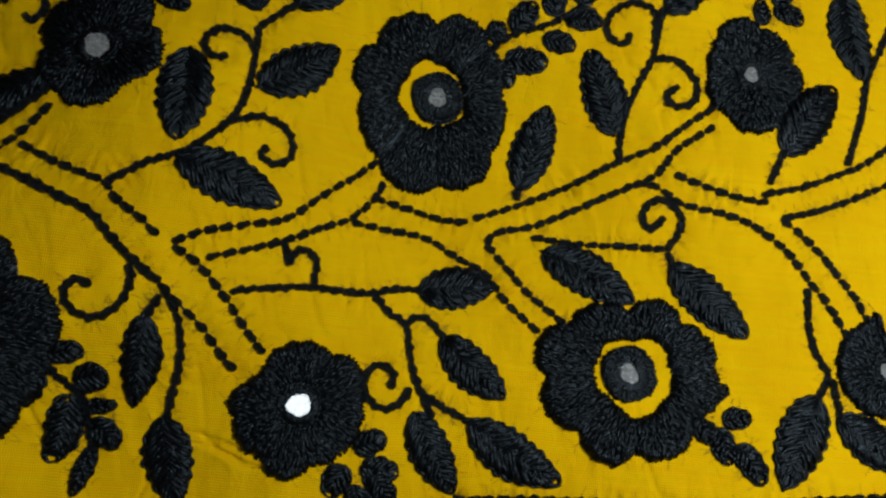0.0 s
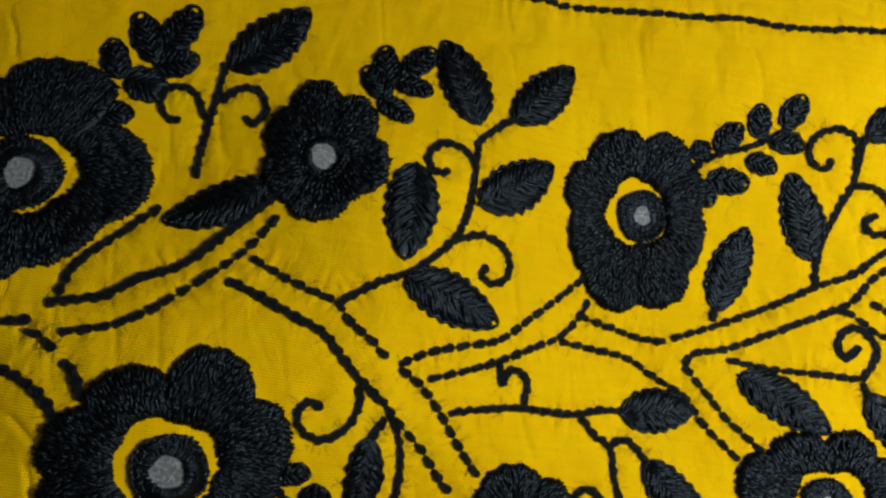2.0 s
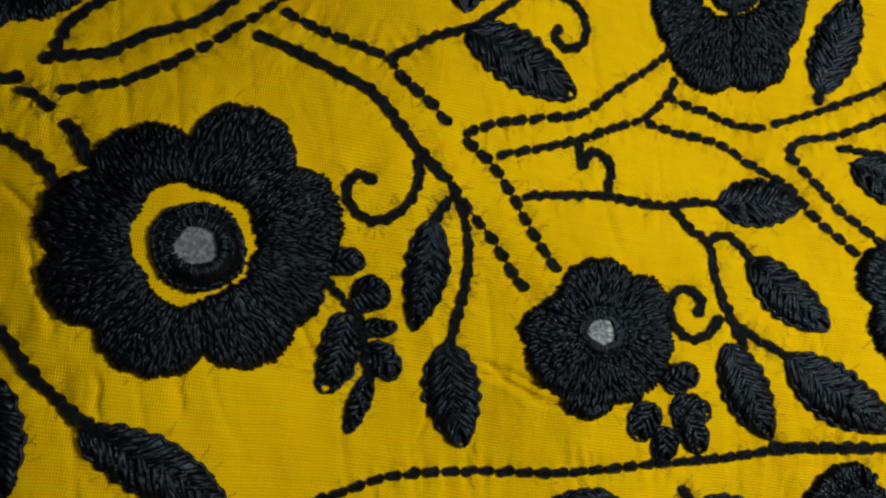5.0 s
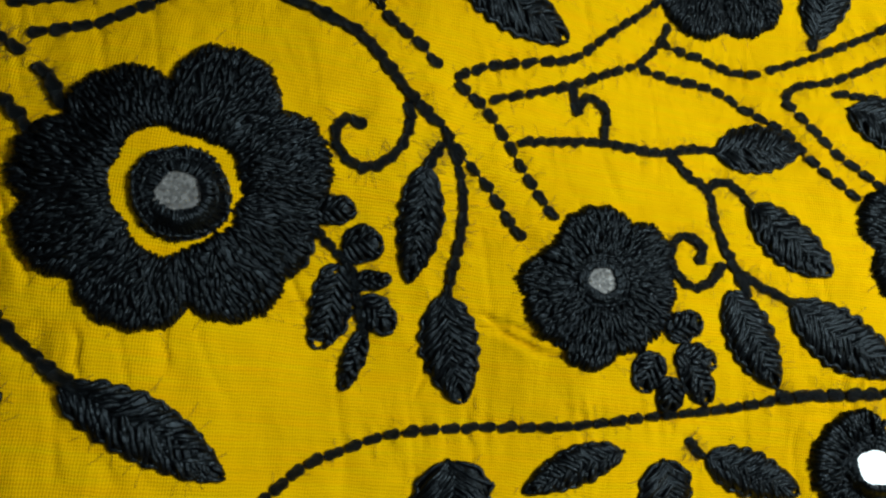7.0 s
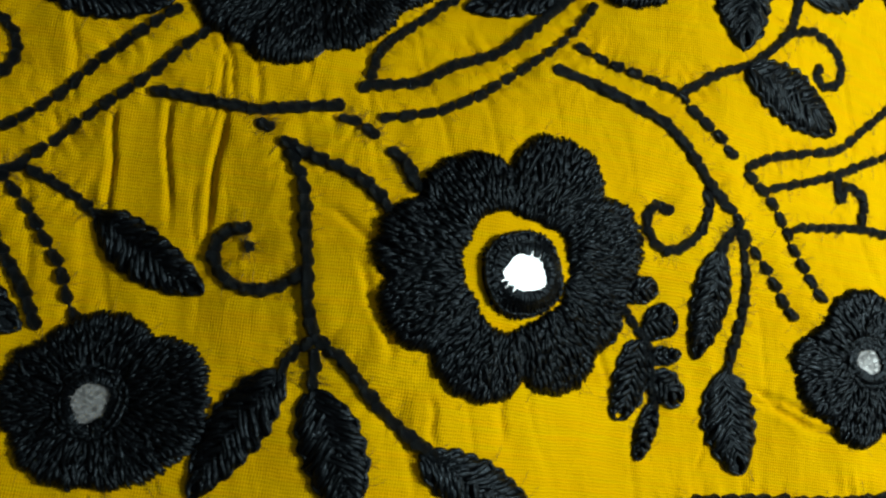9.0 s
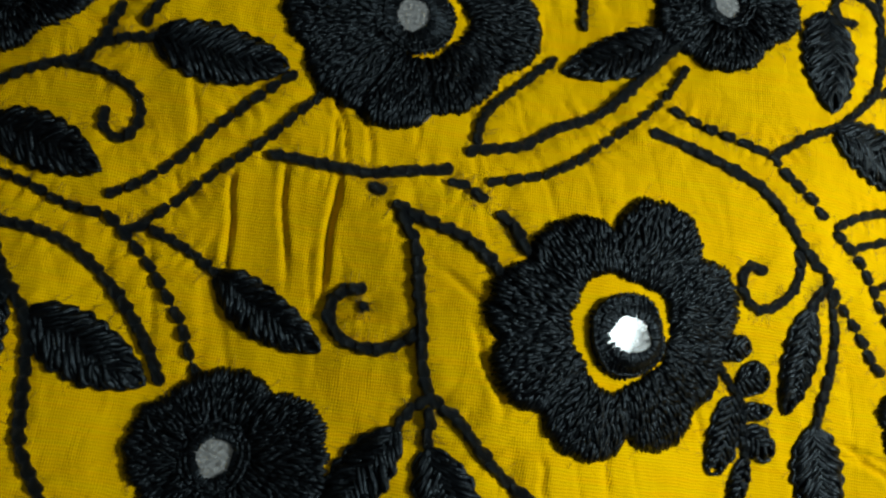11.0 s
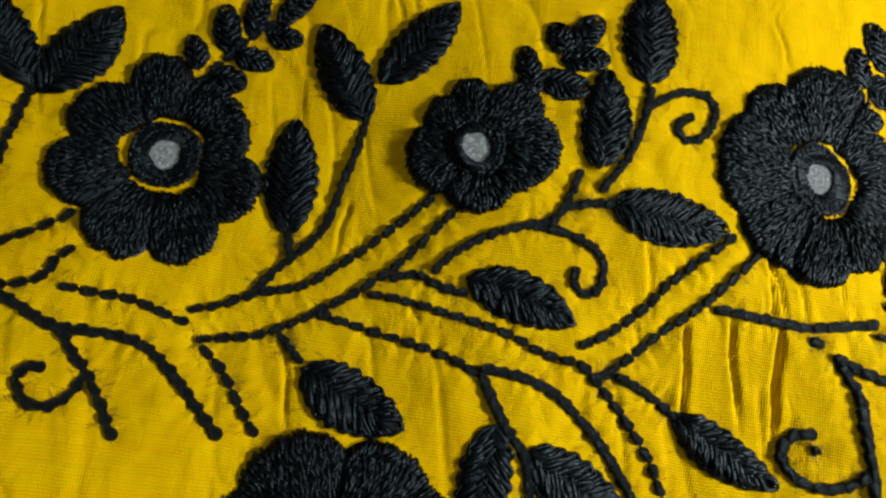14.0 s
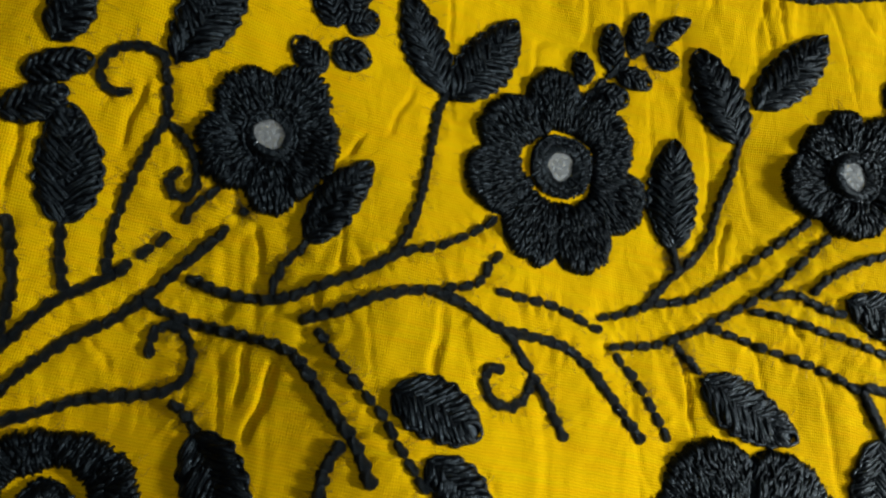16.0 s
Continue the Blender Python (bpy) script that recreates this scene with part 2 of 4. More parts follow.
vine("close", (60.3, -12.6), (67.1, -16.5), (73.6, -21.5))
vine("close", (-155.2, 48.6), (-162.8, 39.9), (-169, 32.4), (-171.6, 27.5), (-172.3, 21.2))
vine("thick", (-126.3, 56.9), (-132.9, 48.6), (-138.6, 41.2), (-145.4, 33.8), (-155.2, 28.2), (-161.9, 22.7), (-174.3, 18.9))
vine("dashed", (-124.1, 51.3), (-128.7, 42.9), (-134.4, 35.7), (-144.7, 25.7), (-150.2, 20.4), (-158.3, 15.5), (-169.5, 12.2))
vine("thick", (-215.8, 12.3), (-207.5, 11.6), (-200.5, 11.3), (-193.4, 10.8), (-185.6, 12.3), (-176.9, 14))
vine("dashed", (-177.4, 11.7), (-171.4, 10), (-169, 7.3))
vine("thick", (-166, 5.6), (-162.5, 3), (-159.3, -2.6))
vine("dashed", (-193.6, 8.4), (-189.8, 6.8))
vine("thick", (-187.8, 4.8), (-180.4, 1.9), (-173.3, -0.3), (-167.8, -3.8), (-163.9, -7.9))
vine("dashed", (-247.7, -1.7), (-240.5, 2.7), (-233, 9.8), (-227.8, 16.4), (-222.4, 21.9), (-212.9, 30.7))
vine("dashed", (-239.9, -7), (-234.6, -2), (-227.2, 5.6), (-221.7, 10.3), (-216.3, 15.7), (-210.9, 21.9), (-206, 27.9))
vine("thick", (-186.1, 3.1), (-181.9, -4.2), (-180.4, -12.1), (-178.6, -19.8), (-177.4, -27.4), (-174.7, -33.6), (-168.8, -37.2), (-162.4, -43.8), (-155.2, -49.2), (-147.5, -53.4))
vine("thick", (-178.9, -21.2), (-183.9, -24.8), (-190.5, -25.7), (-196.1, -22.7), (-197.7, -17.2), (-193.7, -13.6), (-191.1, -14))
vine("dashed", (-191.7, -17.4), (-189.5, -17.2))
vine("close", (-174.7, -33.6), (-178.6, -36.5), (-180.8, -41.4))
vine("close", (-174.4, -35.8), (-174.2, -43.7))
vine("close", (-237.4, -6.9), (-229.4, -10), (-221.3, -14.7))
vine("close", (-95.8, 10.2), (-94.9, 5.7), (-96.8, 0), (-101.2, -3.7), (-106, -4), (-109.5, -0.6), (-109.3, 3.8), (-106.1, 5.1), (-104.5, 3.6))
vine("close", (-87.6, 3.4), (-90.4, -2))
vine("close", (-86.9, 5.2), (-82.6, -2.7), (-81.2, -11.9), (-82.1, -21.5), (-82.9, -28.2))
vine("close", (-115.5, -15.6), (-108.6, -20.3), (-103.2, -25.3), (-100.9, -33.5), (-99.5, -38.2))
vine("thick", (-270, -10), (-261.3, -10.5), (-253.6, -12.3), (-246.6, -16.7), (-240.7, -21.9), (-235.9, -27.3), (-231.8, -32.7), (-228.7, -38.3))
vine("dashed", (-247.1, -4.8), (-243.4, -7.9), (-239.7, -11.1), (-235.9, -14.8), (-231.2, -20.3), (-227, -25.8), (-225.1, -29.8), (-223.1, -33.8), (-220.9, -36.1))
vine("dashed", (-243.4, -7.9), (-237.5, -6.5))
vine("thick", (-269.8, -10.6), (-266.6, -16.4), (-262, -23.2), (-257.1, -28.5), (-255.2, -36.6), (-253.5, -45.7), (-251.6, -53.3), (-246.6, -60.3), (-241.7, -67))
vine("dashed", (-339.1, -6.9), (-331.5, -4), (-323.9, 0.2), (-314.5, 3.2), (-306.9, 9.4), (-299.5, 16.4), (-292.2, 24), (-286.4, 30.2))
vine("dashed", (-310.7, -2.9), (-303, 2.5), (-295.5, 9), (-289.5, 15.7), (-284.3, 22.9), (-281.1, 26.9))
vine("close", (-326.4, -1.7), (-320.9, 6.9), (-316, 12.3), (-311.5, 19.7), (-309.6, 29.7), (-307.5, 39), (-306.3, 49.6))
vine("close", (-318.8, 10.1), (-320.3, 16.1))
vine("close", (-247.2, 36.5), (-242.2, 44.9), (-238.7, 55.4), (-237.1, 65.9))
vine("close", (-238.2, 59.4), (-233.1, 63.5), (-226.1, 67), (-219.9, 63.9), (-221.8, 55.9), (-227.3, 53), (-229.8, 56.8), (-225.7, 59.8))
vine("close", (-252.4, 41.2), (-254.7, 33.2), (-257.6, 27.7), (-264.3, 25.2), (-272.3, 21.8), (-279.9, 16.4), (-284, 11.2))
vine("close", (-254.9, 31.4), (-248.2, 33.1), (-243.1, 33.7))
vine("close", (-262.3, 25.5), (-255.8, 25.1), (-248.2, 22.8), (-244, 18.5), (-244.6, 12.7), (-247.9, 10.5), (-251.2, 13.5), (-250.6, 16.7))
vine("close", (-294, 8.2), (-287.3, 10.2), (-282.9, 8.1), (-275.5, 6.8))
vine("dashed", (-299, 3.8), (-290.5, 3.4), (-280.6, 1.8), (-270.7, 0.2), (-263.4, -1.4), (-255.9, -4.4), (-247.8, -5.4))
vine("dashed", (-310, -2.8), (-302, -4.1), (-293.5, -5.5), (-285, -6.9), (-276.5, -8.9), (-269.9, -11.6))
vine("dashed", (-335.7, -13.5), (-329.9, -11.9), (-323.4, -10.5), (-317, -7.1), (-310, -2.8))
vine("close", (-317.4, -9), (-311.2, -14.8))
vine("dashed", (-334.1, -14.6), (-328.5, -19), (-324.9, -23.6), (-320.5, -29.3), (-317.6, -32.6))
vine("dashed", (-366.2, -6.5), (-358.7, -6.7), (-351, -6.7), (-345.5, -8.1), (-337.7, -10.1))
vine("thick", (-380.5, -10.6), (-374.2, -11.4), (-367.2, -14.7), (-362.2, -15.8), (-355.1, -15.3), (-347.4, -16), (-341.6, -19), (-336, -23.9), (-330.3, -29.3), (-325.5, -33.9))
vine("close", (-362.7, -15.9), (-358.3, -20.8), (-353.3, -26.2), (-349.5, -31.6), (-345.8, -37))
vine("close", (-355.3, -25.2), (-356.9, -30.2), (-360.8, -32.4), (-365, -31.2), (-366.9, -26.8), (-365, -23.9), (-362.8, -24.8))
vine("close", (-392.2, -5.1), (-389.4, 1), (-388, 8.2), (-387.5, 16.9), (-387.5, 25.7), (-387.3, 34.8), (-386.2, 40.9))
vine("thick", (-468.2, -44), (-465.5, -39.9), (-461.4, -33.1), (-457.5, -27.9), (-452.1, -23.5), (-446.6, -17.8))
vine("dashed", (-445.8, -16.3), (-440.3, -9.5))
vine("close", (-438.6, -6.6), (-436, -1.9), (-432.3, 2.5))
vine("thick", (-465.4, -52.4), (-462.7, -48.5), (-458.6, -42), (-454, -36.2), (-447.6, -31.1), (-442.3, -25), (-437.9, -18.9), (-432.5, -11.3), (-428.6, -5.6))
vine("dashed", (-426.6, -2), (-425.4, -0.2))
vine("thick", (-434.4, -18.2), (-425.1, -20.2), (-415.3, -19.6), (-410.8, -17.7), (-404.3, -13.5), (-397.6, -9.5), (-389.8, -2.9))
vine("dashed", (-389.8, -2.9), (-381, 0.8), (-373.2, 6.6), (-368.2, 11.5))
vine("close", (-415.9, -18.1), (-414.7, -11.6), (-410.5, -5.2))
vine("thick", (-408.3, -22.7), (-400.5, -19.3), (-394, -14.7), (-387, -11.8))
vine("dashed", (-387, -11.8), (-378.2, -9.1), (-370.3, -5.7), (-368.7, -0.9), (-365.7, 3.1))
vine("thick", (-441.8, -24.9), (-433.1, -27.5), (-424.2, -28.2), (-416.7, -28.7), (-409.1, -29.7), (-403.2, -34.5), (-397.3, -40.3), (-391.6, -45.8), (-387.1, -53))
vine("dashed", (-404.4, -23.8), (-398.3, -30), (-392.6, -34.8), (-387.1, -39.4), (-384.1, -43.3), (-379.7, -48), (-376, -52.2))
vine("thick", (-394.4, -45.8), (-396.7, -51.1), (-396.7, -57.3))
vine("close", (-431.8, -29.7), (-428.2, -35.8), (-430, -41.6), (-436.3, -44.5))
vine("close", (-431.1, -30.2), (-435.2, -28.8), (-438.2, -31.6), (-437.4, -36.6))
vine("thick", (-464.2, -55.7), (-460.6, -54.3), (-453.5, -50.7), (-447, -47.2), (-436.3, -44.5))
vine("close", (-430.3, -44.5), (-424.4, -47.9), (-421.7, -52.9))
vine("close", (-451, -21), (-451.8, -10.9), (-450.6, -0.8), (-447.9, 8.5), (-446.2, 14.4), (-448, 22.9), (-449.5, 27.1))
vine("close", (-449.3, 26.4), (-454, 26.8), (-459, 23.9), (-460.7, 18.6), (-458, 16), (-454.1, 17.3))
vine("close", (-445.4, 13.5), (-441.2, 10.5), (-437.7, 5.3), (-437.6, -0.4), (-441.6, -1.4), (-443, 2), (-440.9, 4.4))
vine("close", (-461.3, -13), (-460.3, -19.4), (-457.6, -26.7))
vine("close", (-148.7, 58.7), (-149.2, 67.3), (-148.7, 75.7), (-148.1, 84.2), (-147.6, 93))
vine("close", (-150.3, 76.2), (-154.1, 82.9), (-159.7, 84), (-162.9, 79.9), (-160.6, 74.4), (-156.4, 74))
vine("close", (-146.9, 81.9), (-142.2, 86.2), (-136.8, 86.3), (-133.8, 80.9), (-136.8, 76.2), (-139.1, 78.3))
vine("close", (-25.2, -53.4), (-21.2, -57.1))
vine("dashed", (-349.8, 50.5), (-344.5, 57.8), (-339.1, 65), (-333.7, 70.4))
vine("close", (-205.3, 115.2), (-199.7, 121.6), (-192.1, 127.6))
vine("dashed", (-80.8, 131), (-68.6, 131.9), (-52.6, 131.6), (-33.4, 133.9), (-16, 135.4), (1.4, 137.5), (15.8, 137.2), (32.1, 140.3), (59.3, 146.2))
vine("dashed", (-447.4, 55.8), (-441.4, 58.9), (-431.5, 65.3), (-420.7, 70.7), (-406.9, 73), (-394.7, 73.7), (-380.6, 76.1), (-366, 79.1), (-355.3, 80.4), (-342.2, 85.9), (-320.9, 91.4), (-305, 92.7), (-293.7, 92.2), (-273.4, 98), (-257.6, 100.6), (-241.5, 105.8), (-212.3, 114.4), (-186.6, 121.3))
vine("dashed", (-120.5, -75.7), (-113.2, -68.8), (-108.3, -64.2), (-102.9, -61.8), (-91.7, -57.3), (-73.8, -54.5), (-55.5, -52.9), (-36.1, -49.4), (-15.4, -45.8), (-1.8, -42.7), (20.4, -39.9))
vine("dashed", (64.3, -37.8), (87.9, -33.4), (115.9, -29.5), (139, -25.6))
vine("dashed", (-4.7, -41.8), (26.1, -39), (64.3, -37.8))
vine("thick", (-467.1, -37.9), (-467.1, -27.3), (-471.4, -14.1))


# ---- the cloth's shape ----
CENTRES_X, CENTRES_Y, SPREAD = np.linspace(-480, 150, 16), np.linspace(-75, 130, 6), 33.0
BULGES = np.array([1.4, 1.3, 4.4, 5.6, 0.9, 0, 1.8, -11.3, -5.6, 7.4, 0.8, -0.1, 8.6, 7, 0.8, -3.2, -3, -0.4, 1.7, 2.9, -4.7, -5.6, -0.7, -0.1, -1.1, -2.7, -5.9, -1.8, -1.3, -1.5, 1.9, 1.8, 0.6, 3.1, -0.7, -1.7, 2.9, -5.1, -0.3, 2.2, 3.5, 0.7, 1.6, -1.8, 5.3, 0.5, 1.6, 0.5, 7, 8.5, 7.5, -6.7, -2.1, 0.9, -5.4, -13.3, 8, 6.4, 2.1, 0.9, 0.8, 3.2, -4.2, 1.3, 1.6, -1.3, -11.2, 0.5, -3, -5.7, -1.6, 2.2, -7.2, 0.6, 0, -4.6, -2.6, 5.4, -0.2, 1.7, -3, 1.4, 1.6, 2.3, 0.1, 0.6, -0.8, 1.5, -1.5, -1.5, 0, -0.1, -0.8, -0.4, -0.5, -0.4])


def swell(x, y):
    """Broad rise and fall of the cloth, in mm."""
    x, y = np.asarray(x, float), np.asarray(y, float)
    ex = np.exp(-((x[..., None] - CENTRES_X) ** 2) / (2 * SPREAD**2))
    ey = np.exp(-((y[..., None] - CENTRES_Y) ** 2) / (2 * SPREAD**2))
    return np.einsum("...i,...j,ij->...", ex, ey, BULGES.reshape(len(CENTRES_X), len(CENTRES_Y)))


# creases: from, to, depth and width in mm
FOLDS_MIDDLE = [
    (-222, 5, -220, -13, 1.3, 0.8),
    (-212, 8, -209, -8, 0.8, 0.7),
    (-203, 27, -202, 9, 1, 0.8),
    (-200, 8, -200, -13, 1.6, 1),
    (-234, 25, -231, 10, 0.9, 0.9),
    (-186, 29, -185, 19, 0.6, 0.7),
    (-222, 6, -221, -11, 0.9, 0.8),
    (-212, 11, -208, -12, 0.9, 0.8),
    (-203, 27, -199, 14, 1.2, 0.7),
    (-201, 11, -200, -11, 1, 0.8),
    (-288, 3, -286, -1, 0.8, 0.8),
    (-307, 25, -308, 14, 0.9, 1),
    (-234, 6, -233, -5, 0.6, 0.7),
    (-76, -31, -57, -35, 1, 0.8),
    (-151, -43, -150, -50, 0.8, 0.8),
]
FOLDS_LOWER = [
    (-137, -39, -136, -47, 1, 0.8),
    (-153, 36, -149, 31, 0.6, 0.8),
    (-85, -39, -87, -48, 0.7, 0.7),
    (-392, 72, -388, 55, 0.9, 0.7),
    (-356, 92, -353, 83, 0.8, 0.7),
    (-306, 89, -302, 76, 0.8, 0.7),
    (-302, 93, -299, 80, 0.7, 0.6),
    (-395, 37, -398, 26, 0.8, 0.9),
    (-378, -15, -379, -28, 1.2, 1),
    (-316, -10, -312, -28, 1, 0.8),
    (-198, 28, -194, 14, 0.8, 0.8),
]
FOLDS_WEST = [
    (-411, -32, -413, -47, 1.8, 1.3),
    (-418, -30, -417, -41, 1.2, 1),
    (-406, -18, -402, -25, 0.9, 0.8),
    (-422, -5, -418, -16, 0.9, 0.9),
    (-452, 19, -454, 7, 1.3, 1.1),
    (-450, -35, -445, -40, 0.9, 1),
    (-444, 33, -447, 26, 0.9, 1),
    (-404, 22, -408, 14, 0.8, 0.9),
    (-405, 7, -402, -11, 0.7, 0.8),
    (-377, -16, -378, -31, 0.8, 0.8),
    (-473, 7, -473, -9, 1.2, 1.2),
]
FOLDS_EAST = [
    (-74, -31, -63, -37, 1, 0.9),
    (-119, -19, -113, -33, 0.9, 1),
    (-52, 86, -45, 84, 0.5, 0.6),
    (-175, -9, -164, -15, 1, 1),
    (-168, -20, -161, -33, 0.9, 1),
    (-62, 90, -48, 86, 0.6, 0.6),
    (-203, 92, -199, 82, 0.8, 0.8),
    (-76, -33, -58, -38, 0.9, 0.8),
]
FOLDS = FOLDS_MIDDLE + FOLDS_LOWER + FOLDS_WEST + FOLDS_EAST


def drift(x, y, wide, tall, seed):
    """Smooth random rise and fall between -1 and 1, with lumps of that width and height."""
    table = np.random.default_rng(seed).uniform(-1, 1, (128, 128))
    u, v = x / wide + 64.37, y / tall + 64.61
    i, j = np.floor(u).astype(int), np.floor(v).astype(int)
    u, v = u - i, v - j
    u, v = u * u * u * (u * (6 * u - 15) + 10), v * v * v * (v * (6 * v - 15) + 10)
    a, b, c, d = (table[(i + p) % 128, (j + q) % 128] for p, q in ((0, 0), (1, 0), (0, 1), (1, 1)))
    return (1 - v) * ((1 - u) * a + u * b) + v * ((1 - u) * c + u * d)


def ripple(x, y):
    """Small puckers, stronger where the cloth was drawn together at its left end."""
    x, y = np.asarray(x, float), np.asarray(y, float)
    pull = 0.72 + 0.28 / (1 + np.exp((x + 150) / 30))
    lean = x + 0.25 * y
    h = 0.75 * drift(lean, y, 17, 30, 1) + 0.36 * drift(lean, y, 6, 10, 2) + 0.12 * drift(x, y, 3, 4, 3)
    # sharp valleys, mostly along y, in patches
    for across, along, seed in ((8, 30, 4), (13, 22, 5)):
        patch = np.clip(drift(x, y, 34, 34, seed + 10) * 2 + 0.15, 0, 1)
        h -= 0.55 * patch * np.exp(-((drift(lean, y, across, along, seed) / 0.12) ** 2))
    h = h * pull
    for x0, y0, x1, y1, deep, wide in FOLDS:
        dx, dy = x1 - x0, y1 - y0
        run = np.hypot(dx, dy)
        along = ((x - x0) * dx + (y - y0) * dy) / run**2
        across = ((x - x0) * dy - (y - y0) * dx) / run + 0.3 * np.sin(along * 7 + x0)
        fade = np.clip(np.minimum(along + 0.25, 1.25 - along) * 3, 0, 1)
        h = h + deep * fade * (0.14 * np.exp(-((across - 1.5 * wide) ** 2) / (2 * (1.3 * wide) ** 2)) + 0.12 * np.exp(-((across + 1.7 * wide) ** 2) / (2 * (1.5 * wide) ** 2)) - 1.2 * np.exp(-((across / (0.65 * wide)) ** 2)))
    return h


def height(x, y):
    """The cloth's surface in mm; at its rim it lies down on the bed, 15 mm below."""
    x, y = np.asarray(x, float), np.asarray(y, float)
    rim = np.clip(np.minimum(np.minimum(x + 530, 210 - x), np.minimum(y + 130, 180 - y)) / 26, 0, 1)
    rim = rim * rim * (3 - 2 * rim)
    return rim * np.maximum(swell(x, y) + ripple(x, y), -14.5) - 14.5 * (1 - rim)


PITCH = 0.66
GRID_X, GRID_Y = np.arange(-530, 211, PITCH), np.arange(-130, 181, PITCH)
RELIEF = height(*np.meshgrid(GRID_X, GRID_Y, indexing="ij"))


def gather(reach=11.0):
    """Small gathers that the drawn thread pulls into the cloth on both sides of each line."""
    best, rise = np.full(RELIEF.shape, 1e9), np.zeros(RELIEF.shape)
    for n, (style, points) in enumerate(VINES):
        line, far = smooth_path(points, 0.8)
        i0, i1 = np.searchsorted(GRID_X, (line[:, 0].min() - reach, line[:, 0].max() + reach))
        j0, j1 = np.searchsorted(GRID_Y, (line[:, 1].min() - reach, line[:, 1].max() + reach))
        gx, gy = np.meshgrid(GRID_X[i0:i1], GRID_Y[j0:j1], indexing="ij")
        near, at = np.full(gx.shape, 1e9), np.zeros(gx.shape)
        for k, (x, y) in enumerate(line):
            d = (gx - x) ** 2 + (gy - y) ** 2
            hit = d < near
            near[hit], at[hit] = d[hit], k * 0.8
        near = np.sqrt(near)
        tug = np.clip(0.55 + 0.3 * np.sin(0.13 * at + 2.1 * n) + 0.3 * np.sin(0.31 * at + 5.3 * n), 0.05, 1)
        wave = np.sin(1.2 * at + 2.2 * np.sin(0.27 * at + n) + 0.3 * near * np.sin(n + 0.35 * at)) + 0.4 * np.sin(2.7 * at + 0.3 * near + n)
        h = tug * (0.55 * wave * np.exp(-near / 3.6) - 0.75 * np.exp(-((near / 2.2) ** 2)))
        h *= np.clip((reach - near) / 4, 0, 1)
        part = (slice(i0, i1), slice(j0, j1))
        closer = near < best[part]
        best[part] = np.where(closer, near, best[part])
        rise[part] = np.where(closer, h, rise[part])
    return rise


RELIEF += gather()


def lift(x, y, up):
    """Metres on the cloth for mm across it and mm above it."""
    x, y = np.broadcast_arrays(np.asarray(x, float), np.asarray(y, float))
    u = np.clip((x - GRID_X[0]) / PITCH, 0, len(GRID_X) - 1.001)
    v = np.clip((y - GRID_Y[0]) / PITCH, 0, len(GRID_Y) - 1.001)
    i, j = u.astype(int), v.astype(int)
    u, v = u - i, v - j
    z = (1 - u) * ((1 - v) * RELIEF[i, j] + v * RELIEF[i, j + 1]) + u * ((1 - v) * RELIEF[i + 1, j] + v * RELIEF[i + 1, j + 1])
    return np.stack([x, y, z + up], -1) * MM


def make_cloth():
    gx, gy = np.meshgrid(GRID_X, GRID_Y, indexing="ij")
    verts = np.stack([gx, gy, RELIEF], -1).reshape(-1, 3) * MM
    i, j = np.meshgrid(np.arange(len(GRID_X) - 1), np.arange(len(GRID_Y) - 1), indexing="ij")
    a, n = (i * len(GRID_Y) + j).ravel(), len(GRID_Y)
    faces = np.stack([a, a + n, a + n + 1, a + 1], 1)
    return link("embroidered_cloth", verts.tolist(), faces.tolist(), YELLOW)


cloth = tagged(make_cloth(), "rumpled yellow cotton cloth with black wool flower embroidery and mirrors", "cloth", "", "")


# ---- thread work ----
def strands(paths, radii, flat=0.8, sides=5):
    """Verts and faces of many thin tapered threads; paths in metres (count, steps, 3)."""
    paths, radii = np.asarray(paths), np.asarray(radii)
    count, steps, _ = paths.shape
    ahead = np.gradient(paths, axis=1)
    ahead /= np.linalg.norm(ahead, axis=2, keepdims=True) + 1e-12
    side = np.cross(ahead, (0, 0, 1.0))
    side /= np.linalg.norm(side, axis=2, keepdims=True) + 1e-12
    top = np.cross(side, ahead)
    turn = np.arange(sides) * 2 * np.pi / sides
    ring = side[:, :, None] * np.cos(turn)[:, None] + top[:, :, None] * (np.sin(turn) * flat)[:, None]
    verts = paths[:, :, None] + ring * radii[:, :, None, None]
    at = np.arange(count * steps * sides).reshape(count, steps, sides)
    nxt = np.roll(at, -1, axis=2)
    quads = np.stack([at[:, :-1], nxt[:, :-1], nxt[:, 1:], at[:, 1:]], -1).reshape(-1, 4)
    return verts.reshape(-1, 3), quads


def taper(steps, ends=0.35):
    s = np.linspace(0, 1, steps)
    return ends + (1 - ends) * np.sqrt(np.clip(1 - (2 * s - 1) ** 4, 0, 1))


def joined(*lots):
    sizes = np.cumsum([0] + [len(v) for v, _ in lots])
    return np.concatenate([v for v, _ in lots]).tolist(), np.concatenate([f + n for (_, f), n in zip(lots, sizes)]).tolist()


def pad(rows_xy, rows_up):
    """A closed sheet over a grid of (x, y) rows, in mm, raised by rows_up."""
    n, m, _ = rows_xy.shape
    verts = lift(rows_xy[..., 0], rows_xy[..., 1], rows_up).reshape(-1, 3)
    i, j = np.meshgrid(np.arange(n - 1), np.arange(m - 1), indexing="ij")
    a = (i * m + j).ravel()
    return verts, np.stack([a, a + m, a + m + 1, a + 1], 1)


rng = np.random.default_rng(7)
EDGES = []


